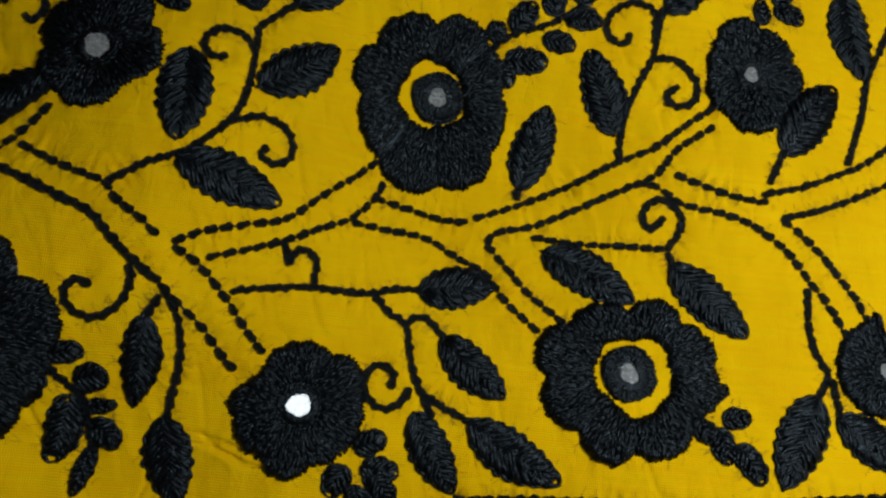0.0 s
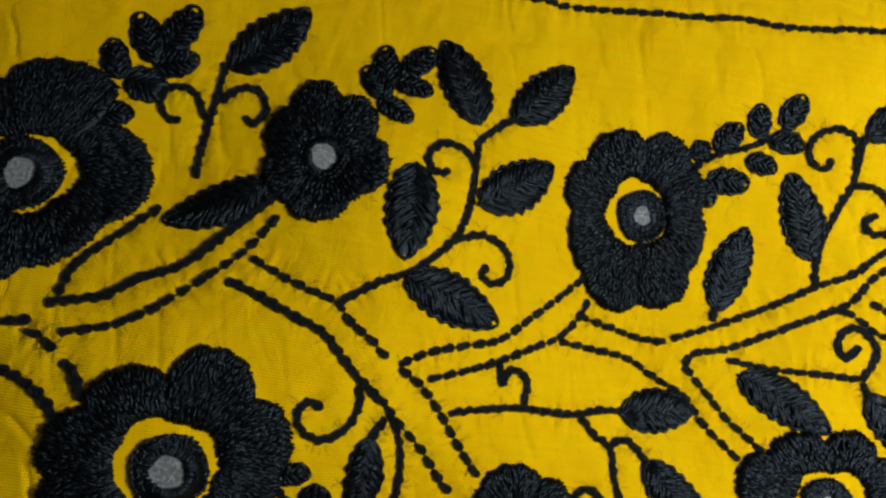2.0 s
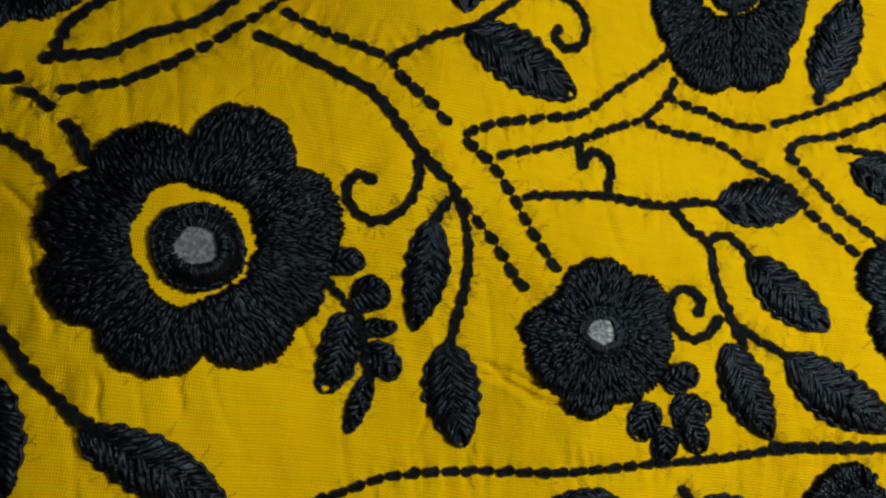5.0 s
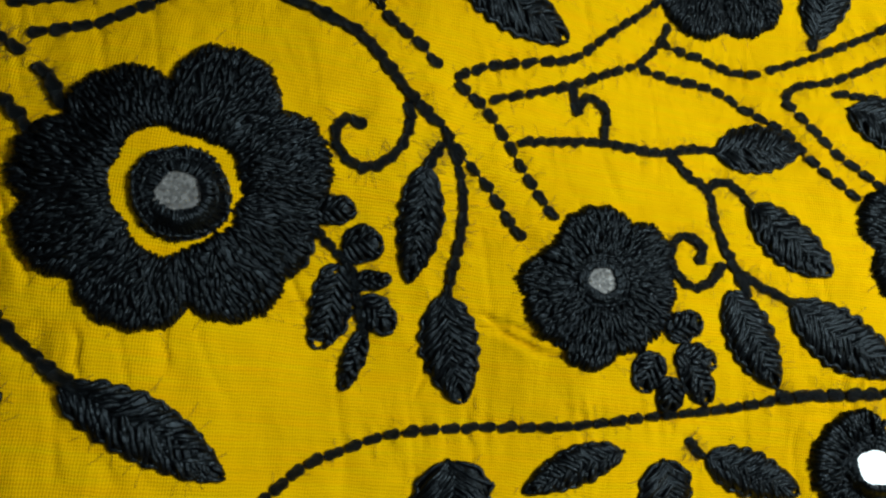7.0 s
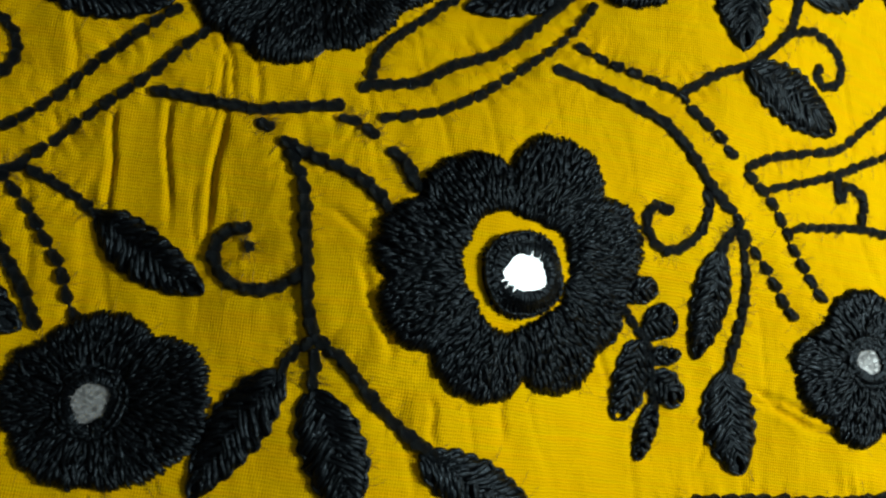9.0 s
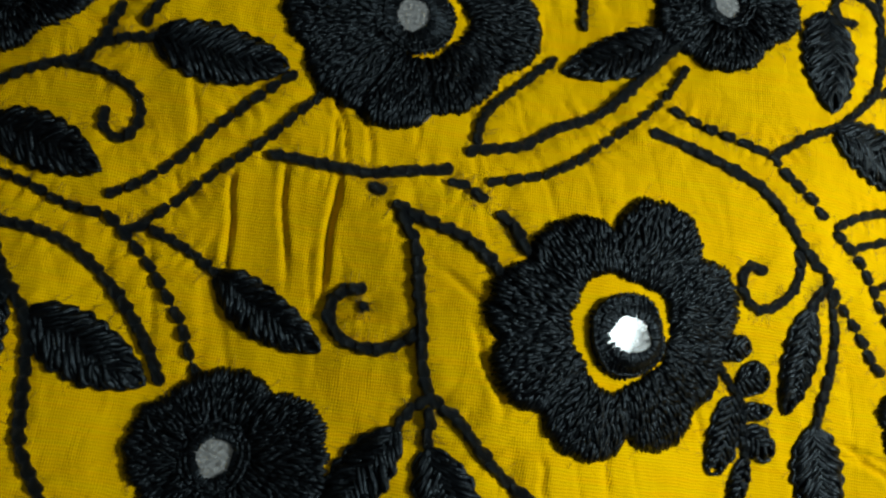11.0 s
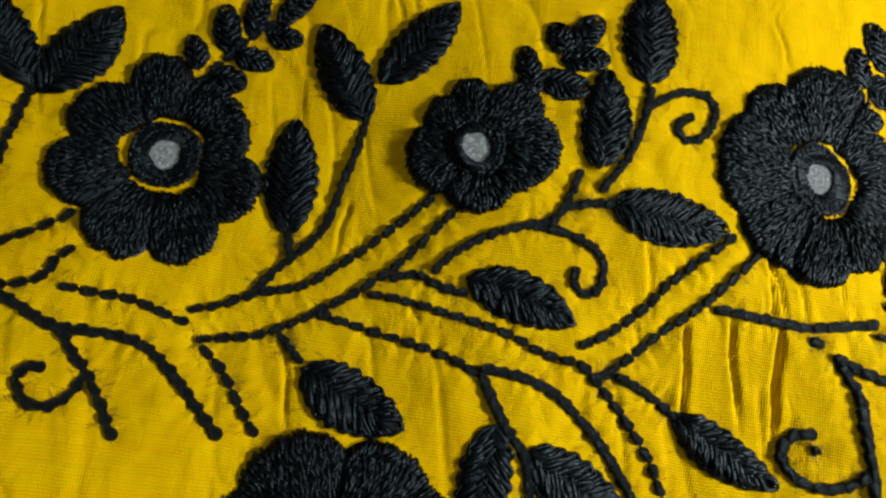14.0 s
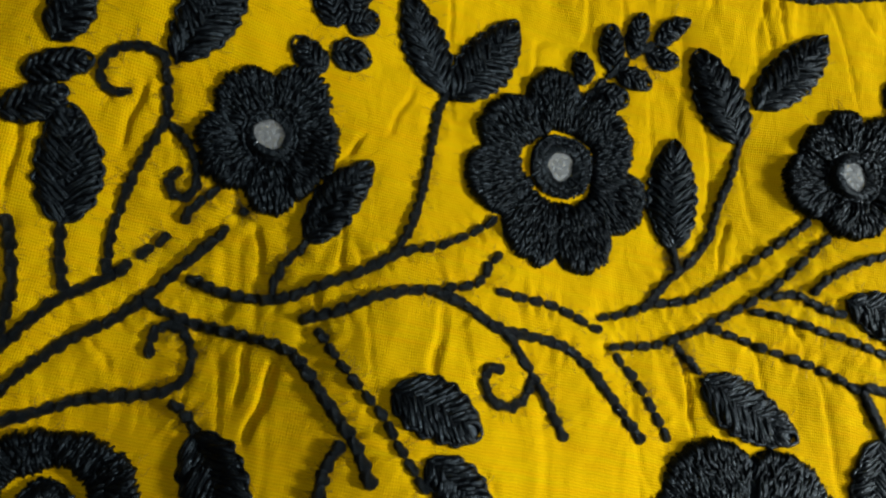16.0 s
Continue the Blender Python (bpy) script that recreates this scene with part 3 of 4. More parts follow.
def edge_radius(angle, notch, tip, other):
    """How far a petal reaches at an angle: low at its two notches, round at its tip."""
    s = (angle - notch[0]) / (other[0] - notch[0])
    mid = np.clip((tip[0] - notch[0]) / (other[0] - notch[0]), 0.3, 0.7)
    warped = np.where(s < mid, 0.5 * s / mid, 0.5 + 0.5 * (s - mid) / (1 - mid))
    low = notch[1] + (other[1] - notch[1]) * s
    base = notch[1] + (other[1] - notch[1]) * mid
    lump = 0.3 * np.sin(np.radians(angle) * 0.5 * (tip[1] + 4) * 2 + tip[0]) * (1 - np.abs(2 * warped - 1) ** 4)
    return low + (tip[1] - base) * (1 - np.abs(2 * warped - 1) ** 2.6) + lump, warped


def petal(parent, ix, iy, inner, notch, tip, other, thick, rough):
    wide = np.radians(other[0] - notch[0])
    middle = inner

    def opening(angle):
        b = np.radians(angle)
        return middle * (1 + rough * (0.06 * np.sin(3 * b + ix) + 0.045 * np.sin(5 * b + iy) + 0.02 * np.sin(11 * b)))

    # pad underneath
    a = np.linspace(notch[0], other[0], 13)
    r, s = edge_radius(a, notch, tip, other)
    a = np.linspace(notch[0] - 4, other[0] + 4, 13)
    inner = opening(a)
    r = np.maximum(r, inner + 1.5)
    k = np.linspace(0, 1, 8)[:, None]
    rad = inner + (r - 0.7 - inner) * k
    rows = np.stack([ix + rad * np.cos(np.radians(a)), iy + rad * np.sin(np.radians(a))], -1)

    def dome(kk, ss):
        return thick * np.clip(1 - np.abs(2 * ss - 1) ** 4, 0.12, 1) ** 0.5 * np.clip(1 - np.abs(2 * kk - 1) ** 5, 0.1, 1) ** 0.5

    lots = [pad(rows, dome(k, s[None, :] + 0 * k) - 0.7)]
    # rows of short plump stitches; the outermost row scallops the edge
    layers = []
    deep = max(2.5, 0.5 * (notch[1] + tip[1]) - middle)
    rows_in = max(2, round(deep / 1.7))
    for n in range(rows_in + 1):
        outer = n == rows_in
        radius = 0.5 if outer else 0.4
        at = 1 - 1.25 / deep if outer else (n + 0.4) / rows_in
        many = max(3, int(wide * (middle + deep * at) / (0.95 if outer else 0.76)))
        even = 0.2 if outer else 0.4
        ang = notch[0] + (other[0] - notch[0]) * np.clip((np.arange(many) + 0.5 + rng.uniform(-even, even, many)) / many, 0.02, 0.98)
        re, ss = edge_radius(ang, notch, tip, other)
        inner = opening(ang)
        # stitches lie in small bundles that end at uneven lengths
        bundle = np.repeat(rng.uniform(-0.75, 0.45, many), 3)[:many] if outer else np.zeros(many)
        span = np.maximum(re + bundle, inner + 1.5) - 0.2 - inner
        half = rng.uniform(1.1, 2.0, many) if not outer else rng.uniform(1.3, 1.8, many)
        mid = at * span + (rng.normal(0, 0.4, many) if not outer else rng.normal(0, 0.2, many))
        rr = inner[:, None] + np.clip(mid[:, None] + half[:, None] * np.linspace(-1, 1, 5), -0.1, (span - 0.05)[:, None])
        lean = (rng.normal(0, 0.12 if outer else 0.26, many) + 0.12 * np.sin(2 * np.pi * ss + n))[:, None] * half[:, None] * np.linspace(-1, 1, 5)
        aa = np.radians(ang[:, None]) + lean / rr
        kk = np.clip((rr - inner[:, None]) / span[:, None], 0, 1)
        up = dome(kk, np.repeat(ss[:, None], 5, 1)) + rng.uniform(-0.35, 0.35, many)[:, None] - 0.35 * np.linspace(-1, 1, 5) ** 2
        p = lift(ix + rr * np.cos(aa), iy + rr * np.sin(aa), up)
        if outer:
            EDGES.append(np.stack([p[:, -1, 0], p[:, -1, 1]], -1) / MM)
        layers.append(strands(p, radius * (1 + rng.uniform(-0.22, 0.2, many)[:, None]) * taper(5, 0.6) * MM, 0.95))
    verts, faces = joined(*lots, *layers)
    return link("petal", verts, faces, THREAD, parent)


def flower(cx, cy, mirror_r, ring_r, opening, outline, tilt=(0, 0)):
    """Mirror and thread ring at (cx, cy); petals round the opening; outline: notch, tip, notch, tip ... as degrees and mm."""
    ix, iy, inner = opening
    large = ring_r > mirror_r + 0.5
    # the mirror's plane, raised until its low side clears the cloth
    turn = Euler((radians(tilt[0]), radians(tilt[1]), 0)).to_matrix()
    facing = turn @ Vector((0, 0, 1))

    def over_cloth(x, y):
        plane = -(facing.x * (x - cx) + facing.y * (y - cy)) / facing.z
        return plane + (lift(np.array(cx), np.array(cy), 0.0)[2] - lift(x, y, 0.0 * x)[..., 2]) / MM

    turns = np.linspace(0, 2 * np.pi, 24)
    rise = 0.45 - over_cloth(cx + mirror_r * np.cos(turns), cy + mirror_r * np.sin(turns)).min()
    # thread ring that holds the mirror: its stitches lie across the ring
    r0, r1 = mirror_r * 0.86, (ring_r if large else inner + 0.9)
    rings = []
    for row, (place, reach, high) in enumerate(((0.3, 0.34, 1.25), (0.66, 0.34, 1.4), (0.86, 0.0, 1.6), (0.5, 0.0, 1.65))):
        count = int(2 * np.pi * (r0 + (r1 - r0) * place) / (0.74 if row else 0.55))
        ang = 2 * np.pi * (np.arange(count) + rng.uniform(-0.35, 0.35, count)) / count
        k = np.linspace(-1, 1, 5)
        wob = mirror_r * (0.05 * np.sin(2 * ang + cx) + 0.04 * np.sin(3 * ang + cy) + 0.03 * np.sin(5 * ang + 2 * cx))
        width = r1 + 0.35 * np.sin(4 * ang + cy) + rng.uniform(-0.35, 0.2, count) - r0 - wob
        mid = r0 + wob + width * (place + rng.normal(0, 0.012, count))
        rr = mid[:, None] + (width * reach * rng.uniform(0.93, 1.03, count))[:, None] * k
        if not reach:
            ang, rr, mid = ang[::2], rr[::2], mid[::2]
            rr = rr + rng.normal(0, 0.14, (len(ang), 1)) * k
            aa, count = ang[:, None] + 1.15 / mid[:, None] * k, len(ang)
        else:
            aa = ang[:, None] + (rng.normal(0.2, 0.2, count) * width * reach / mid)[:, None] * k
        up = high + rng.uniform(-0.22, 0.22, count)[:, None] - 0.55 * k**2
        hold = np.clip((r1 - rr) / max(r1 - 1.14 * mirror_r, 0.4), 0, 1)
        up = np.maximum(up, (over_cloth(cx + rr * np.cos(aa), cy + rr * np.sin(aa)) + rise + 0.4) * hold)
        rings.append(strands(lift(cx + rr * np.cos(aa), cy + rr * np.sin(aa), up), 0.43 * rng.uniform(0.85, 1.12, (count, 1)) * taper(5, 0.85) * MM, 0.95))
    a = np.linspace(0, 2 * np.pi, 33)
    kk = np.linspace(0, 1, 5)[:, None]
    rad = r0 * 0.25 + (r1 - 0.2 - r0 * 0.25) * np.sqrt(kk)
    rows = np.stack([cx + rad * np.cos(a), cy + rad * np.sin(a)], -1)
    base = pad(rows, np.where(rad < 1.14 * mirror_r, 0.05, 0.8) + 0 * a)
    verts, faces = joined(base, *rings)
    thing = link("flower", verts, faces, THREAD, cloth, "large black wool flower with a yellow gap round its mirror" if large else "small solid black wool flower round a mirror")
    # mirror disc with an uneven rim
    a = np.linspace(0, 2 * np.pi, 28, endpoint=False)
    rim = mirror_r * (1.04 + 0.03 * np.sin(3 * a + cx))
    centre = lift(np.array(cx), np.array(cy), rise)
    dish = [tuple(centre + np.array(turn @ Vector((r * math.cos(b) * MM, r * math.sin(b) * MM, z * MM)))) for r, z, b in [(q * 1.0, 0.0, b) for q, b in zip(rim, a)] + [(q * 1.0, -0.5, b) for q, b in zip(rim, a)]]
    n = len(a)
    faces = [list(range(n))] + [[i, i + n, (i + 1) % n + n, (i + 1) % n] for i in range(n)]
    link("mirror", dish, faces, MIRROR, thing, "round silvery mirror", smooth=False)
    # petals
    around = [*outline, (outline[0][0] + 360, outline[0][1])]
    for n in range(0, len(outline), 2):
        petal(thing, ix, iy, inner, around[n], around[n + 1], around[n + 2], 2.3 if large else 1.9, 1.0 if large else 0.0)
    return thing


# stitches from the midrib outwards: where they begin and end across the leaf, pace, radius, looseness
WEAVES = {False: ((-0.15, 0.5, 1.35, 0.52, 0.09), (0.32, 0.9, 1.4, 0.62, 0.03), (0.1, 0.75, 1.9, 0.5, 0.12)), True: ((-0.1, 0.6, 1.9, 0.62, 0.05), (0.4, 0.9, 1.9, 0.6, 0.03))}


def leaf_mesh(x0, y0, x1, y1, wide, thick, fine, blunt=0.58):
    dx, dy = x1 - x0, y1 - y0
    run = math.hypot(dx, dy)
    ux, uy = dx / run, dy / run
    bend = rng.uniform(-0.04, 0.04) * run
    lumps, phase = max(2, round(run / 3.4)), rng.uniform(0, 6.28, 2)

    def half(s):
        return 0.5 * wide * np.clip(np.sin(np.pi * np.clip(s, 0, 1) ** 0.85), 0, 1) ** blunt

    def place(s, off, up):
        mid = bend * np.sin(np.pi * s)
        # bundles of stitches bulge along both edges
        off = off * (1 + 0.075 * np.sin(2 * np.pi * lumps * s + np.where(off > 0, phase[0], phase[1])))
        return lift(x0 + ux * run * s - uy * (off + mid), y0 + uy * run * s + ux * (off + mid), up)

    s = np.linspace(0.02, 0.985, 12)[:, None]
    v = np.linspace(-0.96, 0.96, 9)[None, :]
    hump = thick * np.sqrt(np.clip(1 - v**4, 0.05, 1)) * np.clip(np.sin(np.pi * s), 0.1, 1) ** 0.35
    verts = place(s + 0 * v, half(s) * v, hump - 0.85).reshape(-1, 3)
    i, j = np.meshgrid(np.arange(11), np.arange(8), indexing="ij")
    a = (i * 9 + j).ravel()
    lots = [(verts, np.stack([a, a + 9, a + 10, a + 1], 1))]
    fore = 0.2 * (wide / run) * 2
    for w0, w1, pitch, radius, loose in WEAVES[fine]:
        many = max(4, int(run / pitch))
        for side in (-1, 1):
            even = 0.28
            st = (np.arange(many) + 0.5 + rng.uniform(-even, even, many)) / many
            k = np.linspace(0, 1, 5)[None, :]
            v0, v1 = w0 + rng.normal(0, loose, many), w1 + rng.normal(0, loose, many)
            vv = v0[:, None] + (v1 - v0)[:, None] * k
            # stitches sweep towards the tip as they leave the midrib
            ss = np.clip(st[:, None] * (1 - fore * 0.6) + fore * (vv - 0.25), 0.0, 1.0) + rng.normal(0, 0.009, (many, 1)) + rng.normal(0, 0.02, (many, 1)) * (k - 0.5)
            up = thick * np.sqrt(np.clip(1 - np.clip(vv, -1, 1) ** 4, 0.08, 1)) * np.clip(np.sin(np.pi * np.clip(ss, 0.02, 0.98)), 0.1, 1) ** 0.35
            up = up + rng.uniform(-0.32, 0.28, many)[:, None] - 0.3 * (2 * k - 1) ** 2
            p = place(ss, side * (half(ss) - 0.3) * vv, up)
            lots.append(strands(p, radius * (1 + rng.uniform(-0.15, 0.15, many)[:, None]) * taper(5, 0.78) * MM, 0.95))
    # stitches laid along the rim
    for side in (-1, 1):
        many = max(3, round(run / (2.1 if fine else 1.9)))
        st = 0.03 + 0.95 * (np.arange(many) + 0.5 + rng.uniform(-0.2, 0.2, many)) / many
        ss = np.clip(st[:, None] + 0.72 / many * np.linspace(-1, 1, 5), 0.0, 1.0)
        out = side * np.maximum(half(ss) - 0.7 + rng.normal(0, 0.12, (many, 1)), 0.1)
        p = place(ss, out, thick * (0.32 + 0 * ss) + rng.uniform(-0.1, 0.25, (many, 1)))
        EDGES.append(p[:, 2, :2] / MM)
        lots.append(strands(p, 0.56 * (1 + rng.uniform(-0.18, 0.18, (many, 1))) * taper(5, 0.6) * MM, 0.95))
    return lots


def leaf(x0, y0, x1, y1, wide):
    return link("leaf", *joined(*leaf_mesh(x0, y0, x1, y1, wide, 1.7, False)), THREAD, cloth, "black satin-stitched wool leaf")


def leaflet(x0, y0, x1, y1, wide):
    base, *rows = leaf_mesh(x0, y0, x1, y1, wide * 1.06, 1.35, True, 0.4)
    thing = link("leaflet", *joined(base), THREAD, cloth, "small black leaflet of a bud sprig")
    for verts, faces in rows:
        for n in range(0, len(verts), 25):
            link("stitch", verts[n : n + 25].tolist(), faces[:20].tolist(), THREAD, thing)
    return thing


def stitch_mesh():
    """One plump, twisted wool stitch, 1 long along x and 1 wide."""
    rings, sides = 6, 8
    verts, faces = [(-0.5, 0, 0.0)], []
    for n in range(rings):
        s = (n + 0.5) / rings
        r = 0.5 * math.sqrt(max(0.0, 1 - abs(2 * s - 1) ** 2.5))
        for k in range(sides):
            a = 2 * math.pi * k / sides
            ply = 1 + 0.2 * math.cos(2 * (a - 3.6 * s))
            verts.append((s - 0.5, r * ply * math.cos(a), r * ply * math.sin(a)))
    verts.append((0.5, 0, 0.0))
    for k in range(sides):
        faces.append([0, 1 + (k + 1) % sides, 1 + k])
        for n in range(rings - 1):
            a, b = 1 + n * sides + k, 1 + n * sides + (k + 1) % sides
            faces.append([a, b, b + sides, a + sides])
        faces.append([1 + (rings - 1) * sides + k, 1 + (rings - 1) * sides + (k + 1) % sides, len(verts) - 1])
    me = bpy.data.meshes.new("stitch")
    me.from_pydata(verts, [], faces)
    me.materials.append(THREAD)
    me.polygons.foreach_set("use_smooth", [True] * len(me.polygons))
    return me


STITCH = stitch_mesh()
STYLES = {"dashed": (4.1, 2.5, 1.0, 7.0), "close": (4.1, 2.5, 0.78, 12.0), "thick": (4.6, 2.9, 0.74, 11.0)}
STEM_PATHS = []


def stem(style, *points):
    """A line of wool stitches; the thread's core runs under them."""
    length, wide, pace, yaw = STYLES[style]
    line, far = smooth_path(points)
    STEM_PATHS.append(line)
    core = line[:: 4] if len(line) > 8 else line
    p = lift(core[:, 0], core[:, 1], 0.15)[None]
    r = np.full((1, len(core)), (0.3 if style == "dashed" else 0.62) * MM)
    verts, faces = strands(p, r, 0.7, 6)
    thing = link("stem", verts.tolist(), faces.tolist(), CORE, cloth, {"dashed": "vine outline in separate black stitches", "close": "thin black stem-stitched tendril", "thick": "thick black stem-stitched vine"}[style])
    many = max(1, round(far / (length * pace)))
    for n in range(many):
        s = (n + 0.5) / many * far + rng.normal(0, 0.12)
        size = (far / many / pace) * rng.uniform(0.92, 1.08)
        a, b = (np.array([np.interp(np.clip(s + e * size * 0.35, 0, far - 0.05), np.arange(len(line)) * 0.25, line[:, i]) for i in (0, 1)]) for e in (-1, 1))
        mid = (a + b) / 2
        ends = lift(np.array([a[0], mid[0], b[0]]), np.array([a[1], mid[1], b[1]]), 0.55)
        ahead = Vector(ends[2] - ends[0])
        ahead = ahead.normalized() if ahead.length > 1e-9 else Vector((1, 0, 0))
        turn = ahead.to_track_quat("X", "Z") @ Euler((rng.uniform(-0.6, 0.6), 0, radians(yaw + rng.normal(0, 4)))).to_quaternion()
        ob = new("stitch", STITCH)
        ob.parent = thing
        w = wide * rng.uniform(0.88, 1.1) * MM
        ob.matrix_basis = Matrix.LocRotScale(Vector(ends.mean(0)), turn, (size * MM, w, w * 0.85))
    return thing


# ---- flowers ----
flower(-20.8, 72.4, 3.6, 7.9, (-22.5, 73.1, 9.8), [(92, 21), (114, 25.2), (145, 22.2), (170, 24.4), (190, 21.2), (219, 25), (240, 26.2), (262, 30.4), (280, 26.5), (305, 29.5), (322, 25.1), (349, 23.8), (373, 21.9), (389, 24), (409, 24.2), (434, 26.5)], (0.0, 0.0))
flower(41.4, -3, 3.5, 8, (43.1, -3.3, 10.9), [(147, 23.1), (168, 29.3), (186, 24.8), (206, 27.9), (228, 22.6), (254, 26.3), (271, 20.9), (300, 24.5), (327, 20), (351, 24.8), (372, 23.4), (388, 25.2), (411, 21.2), (434, 23.6), (456, 18.3), (482, 23.3)], (-9.9, 0.0))
flower(74, 91.3, 3.1, 3.1, (74, 91.3, 4.4), [(81, 16.6), (106, 19.1), (139, 15.7), (160, 15.1), (188, 14.1), (220, 15.7), (246, 15.2), (279, 19), (321, 14), (361, 17.9), (384, 15.9), (411, 17.9)], (0.0, 0.0))
flower(-48.9, -20.7, 3.7, 3.7, (-48.9, -20.7, 5.3), [(134, 14.5), (157, 14.6), (166, 16), (180, 18.9), (197, 18), (219, 18.8), (243, 17.4), (266, 20.1), (287, 15.8), (297, 17.1), (314, 18), (351, 17.7), (379, 17.3), (402, 19.3), (423, 15.9), (458, 17.2)], (-7.0, -1.1))
flower(117.4, 5.6, 2.9, 2.9, (117.4, 5.6, 4.4), [(94, 11.2), (98, 17.5), (102, 15.3), (106, 15.4), (285, 13.7), (289, 16.9), (293, 12.2), (297, 15.7), (301, 15), (305, 13.4)], (0.0, 0.0))
flower(-115.5, 69.3, 4.3, 4.3, (-115.5, 69.3, 6), [(130, 19), (162, 18.8), (182, 15.4), (207, 17.8), (243, 16.6), (277, 18.7), (306, 14.9), (317, 15.3), (333, 16.9), (364, 18.1), (395, 15.4), (420, 20.8), (445, 19), (467, 23.5)], (-2.0, 0.0))
flower(-136.4, -15.7, 4.8, 8.9, (-137.7, -14.9, 11.5), [(99, 20.2), (122, 26), (153, 24.7), (179, 29.6), (192, 25.5), (208, 29), (230, 24.1), (261, 27.4), (282, 21.1), (303, 27.3), (326, 25.4), (339, 26.6), (362, 26.2), (388, 30), (407, 25), (440, 30.2)], (0.3, -6.2))
flower(-190, 50.5, 4.9, 10, (-188.2, 51.3, 10.7), [(117, 25.8), (133, 28.9), (152, 27), (180, 30.8), (212, 28.5), (228, 30.3), (248, 28.9), (265, 30.2), (282, 25.4), (306, 25.7), (335, 22.7), (377, 29.4), (416, 19.4), (420, 30.5), (423, 32.1), (451, 32.3)], (0.0, 0.0))
flower(-214.8, -50.7, 4.3, 4.3, (-214.8, -50.7, 6.2), [(139, 15.8), (150, 17.7), (164, 18.1), (183, 18.2), (211, 15.8), (246, 16.2), (280, 15.5), (309, 18.1), (332, 20), (353, 22.4), (375, 21.8), (394, 21.9), (416, 16.4), (448, 18)], (0.0, 0.0))
flower(-296.5, -56.9, 4.3, 8.2, (-297.8, -56.4, 11.2), [(89, 23.3), (114, 28.7), (149, 25), (173, 25.7), (193, 21.7), (219, 23.5), (249, 16.5), (283, 18.2), (316, 17.2), (341, 21), (371, 25.5), (387, 28.3), (406, 27.9), (433, 28.2)], (0.0, 0.0))
flower(-353.2, 30.2, 4.5, 8.7, (-353.6, 30.1, 9.9), [(126, 20.4), (158, 24.4), (181, 21.3), (203, 26.5), (232, 22), (261, 28.3), (275, 22.6), (292, 28.8), (317, 22.1), (352, 25), (370, 19), (402, 22.8), (445, 22.4), (463, 26.6)], (2.3, 4.1))
flower(-278.7, 42.8, 4.5, 4.5, (-278.7, 42.8, 6.4), [(84, 15.4), (102, 18.9), (121, 15.8), (134, 16.9), (162, 14.1), (197, 17.3), (244, 13.8), (278, 16.5), (315, 15), (325, 16.5), (337, 17.9), (367, 21.2), (394, 19.1), (421, 20.7)], (-2.0, 0.0))
flower(-424.3, 16.6, 4.1, 4.1, (-424.3, 16.6, 5.7), [(97, 12.9), (130, 15.7), (171, 12.8), (196, 16.4), (207, 16), (229, 16.6), (257, 13.4), (280, 18), (302, 16.4), (309, 15.8), (332, 15.5), (372, 16), (398, 14.2), (428, 18.5)], (0.0, 0.0))
flower(19, -56, 4.6, 4.6, (19, -56, 6.4), [(82, 7.9), (86, 10.8), (90, 12.1), (94, 11.9), (98, 13.1), (102, 13.6), (276, 13.3), (280, 13.4), (284, 10.1), (288, 10.5), (292, 9.2), (296, 10.4)], (-7.4, -21.9))
flower(-277.5, 111.9, 4.3, 4.3, (-277.5, 111.9, 5.7), [(-117, 9.5), (-84, 9), (-42, 8.1), (-2, 7.9), (32, 8.4), (56, 13.6), (76, 13.6), (95, 15.2), (120, 11.8), (140, 11.7), (181, 9.1), (204, 8.8)], (13.8, -7.5))
flower(-327.8, 103.6, 3.3, 3.3, (-327.8, 103.6, 4.6), [(-108, 6.9), (-83, 7.1), (-51, 6.5), (-15, 7.1), (14, 6.8), (48, 9.3), (75, 7.8), (100, 9.4), (126, 7.3), (150, 7.3), (194, 7.2), (219, 7.7)], (13.3, 0.2))
flower(-447.3, -68.9, 3.1, 6.1, (-447.3, -68.9, 8.2), [(100, 14.6), (119, 16.2), (137, 16.8), (153, 18), (187, 13.5), (236, 12.8), (292, 12.5), (338, 17.2), (365, 16.6), (388, 18.3), (410, 17), (436, 15.7)], (0.0, 0.0))

# ---- leaves ----
leaf(-90.6, 71.8, -89.7, 44.6, 15.1)
leaf(-71.3, 64.3, -51.1, 81, 14.6)
leaf(-88.9, 40.5, -60.8, 32.3, 14)
leaf(-64.3, 90.9, -48.7, 111.9, 13.8)
leaf(-74.4, 87.6, -88.2, 111.2, 14.8)
leaf(34.1, 68.5, 23.4, 93.9, 13.3)
leaf(7.1, 49, 13.5, 75.5, 13.5)
leaf(85.3, 67.9, 102.9, 92.5, 16)
leaf(-19.9, 14, 2.2, 18.5, 13.3)
leaf(-11.9, 1.7, 6.8, -13.5, 12.4)
leaf(-17.8, -19.6, -4.5, -40.2, 12.2)
leaf(-2.4, -20.8, 24.4, -34.8, 13.5)
leaf(15.4, 30.5, 42.5, 17.7, 13.8)
leaf(52.8, 30, 75.8, 10.8, 13.3)
leaf(96.3, -3.9, 85.5, -30, 14.8)
leaf(102.6, -9.4, 123.6, -21.5, 13.5)
leaf(45.8, 107.4, 57.7, 119.8, 10.9)
leaf(106.1, 127.2, 112.7, 97, 14.4)
leaf(-128.2, 60.3, -153.8, 44.5, 13)
leaf(-222.4, -13.9, -197.8, -27.3, 11.2)
leaf(-180.3, -40.3, -193.1, -65.2, 11.7)
leaf(-174.2, -43.2, -163.1, -65.9, 12.8)
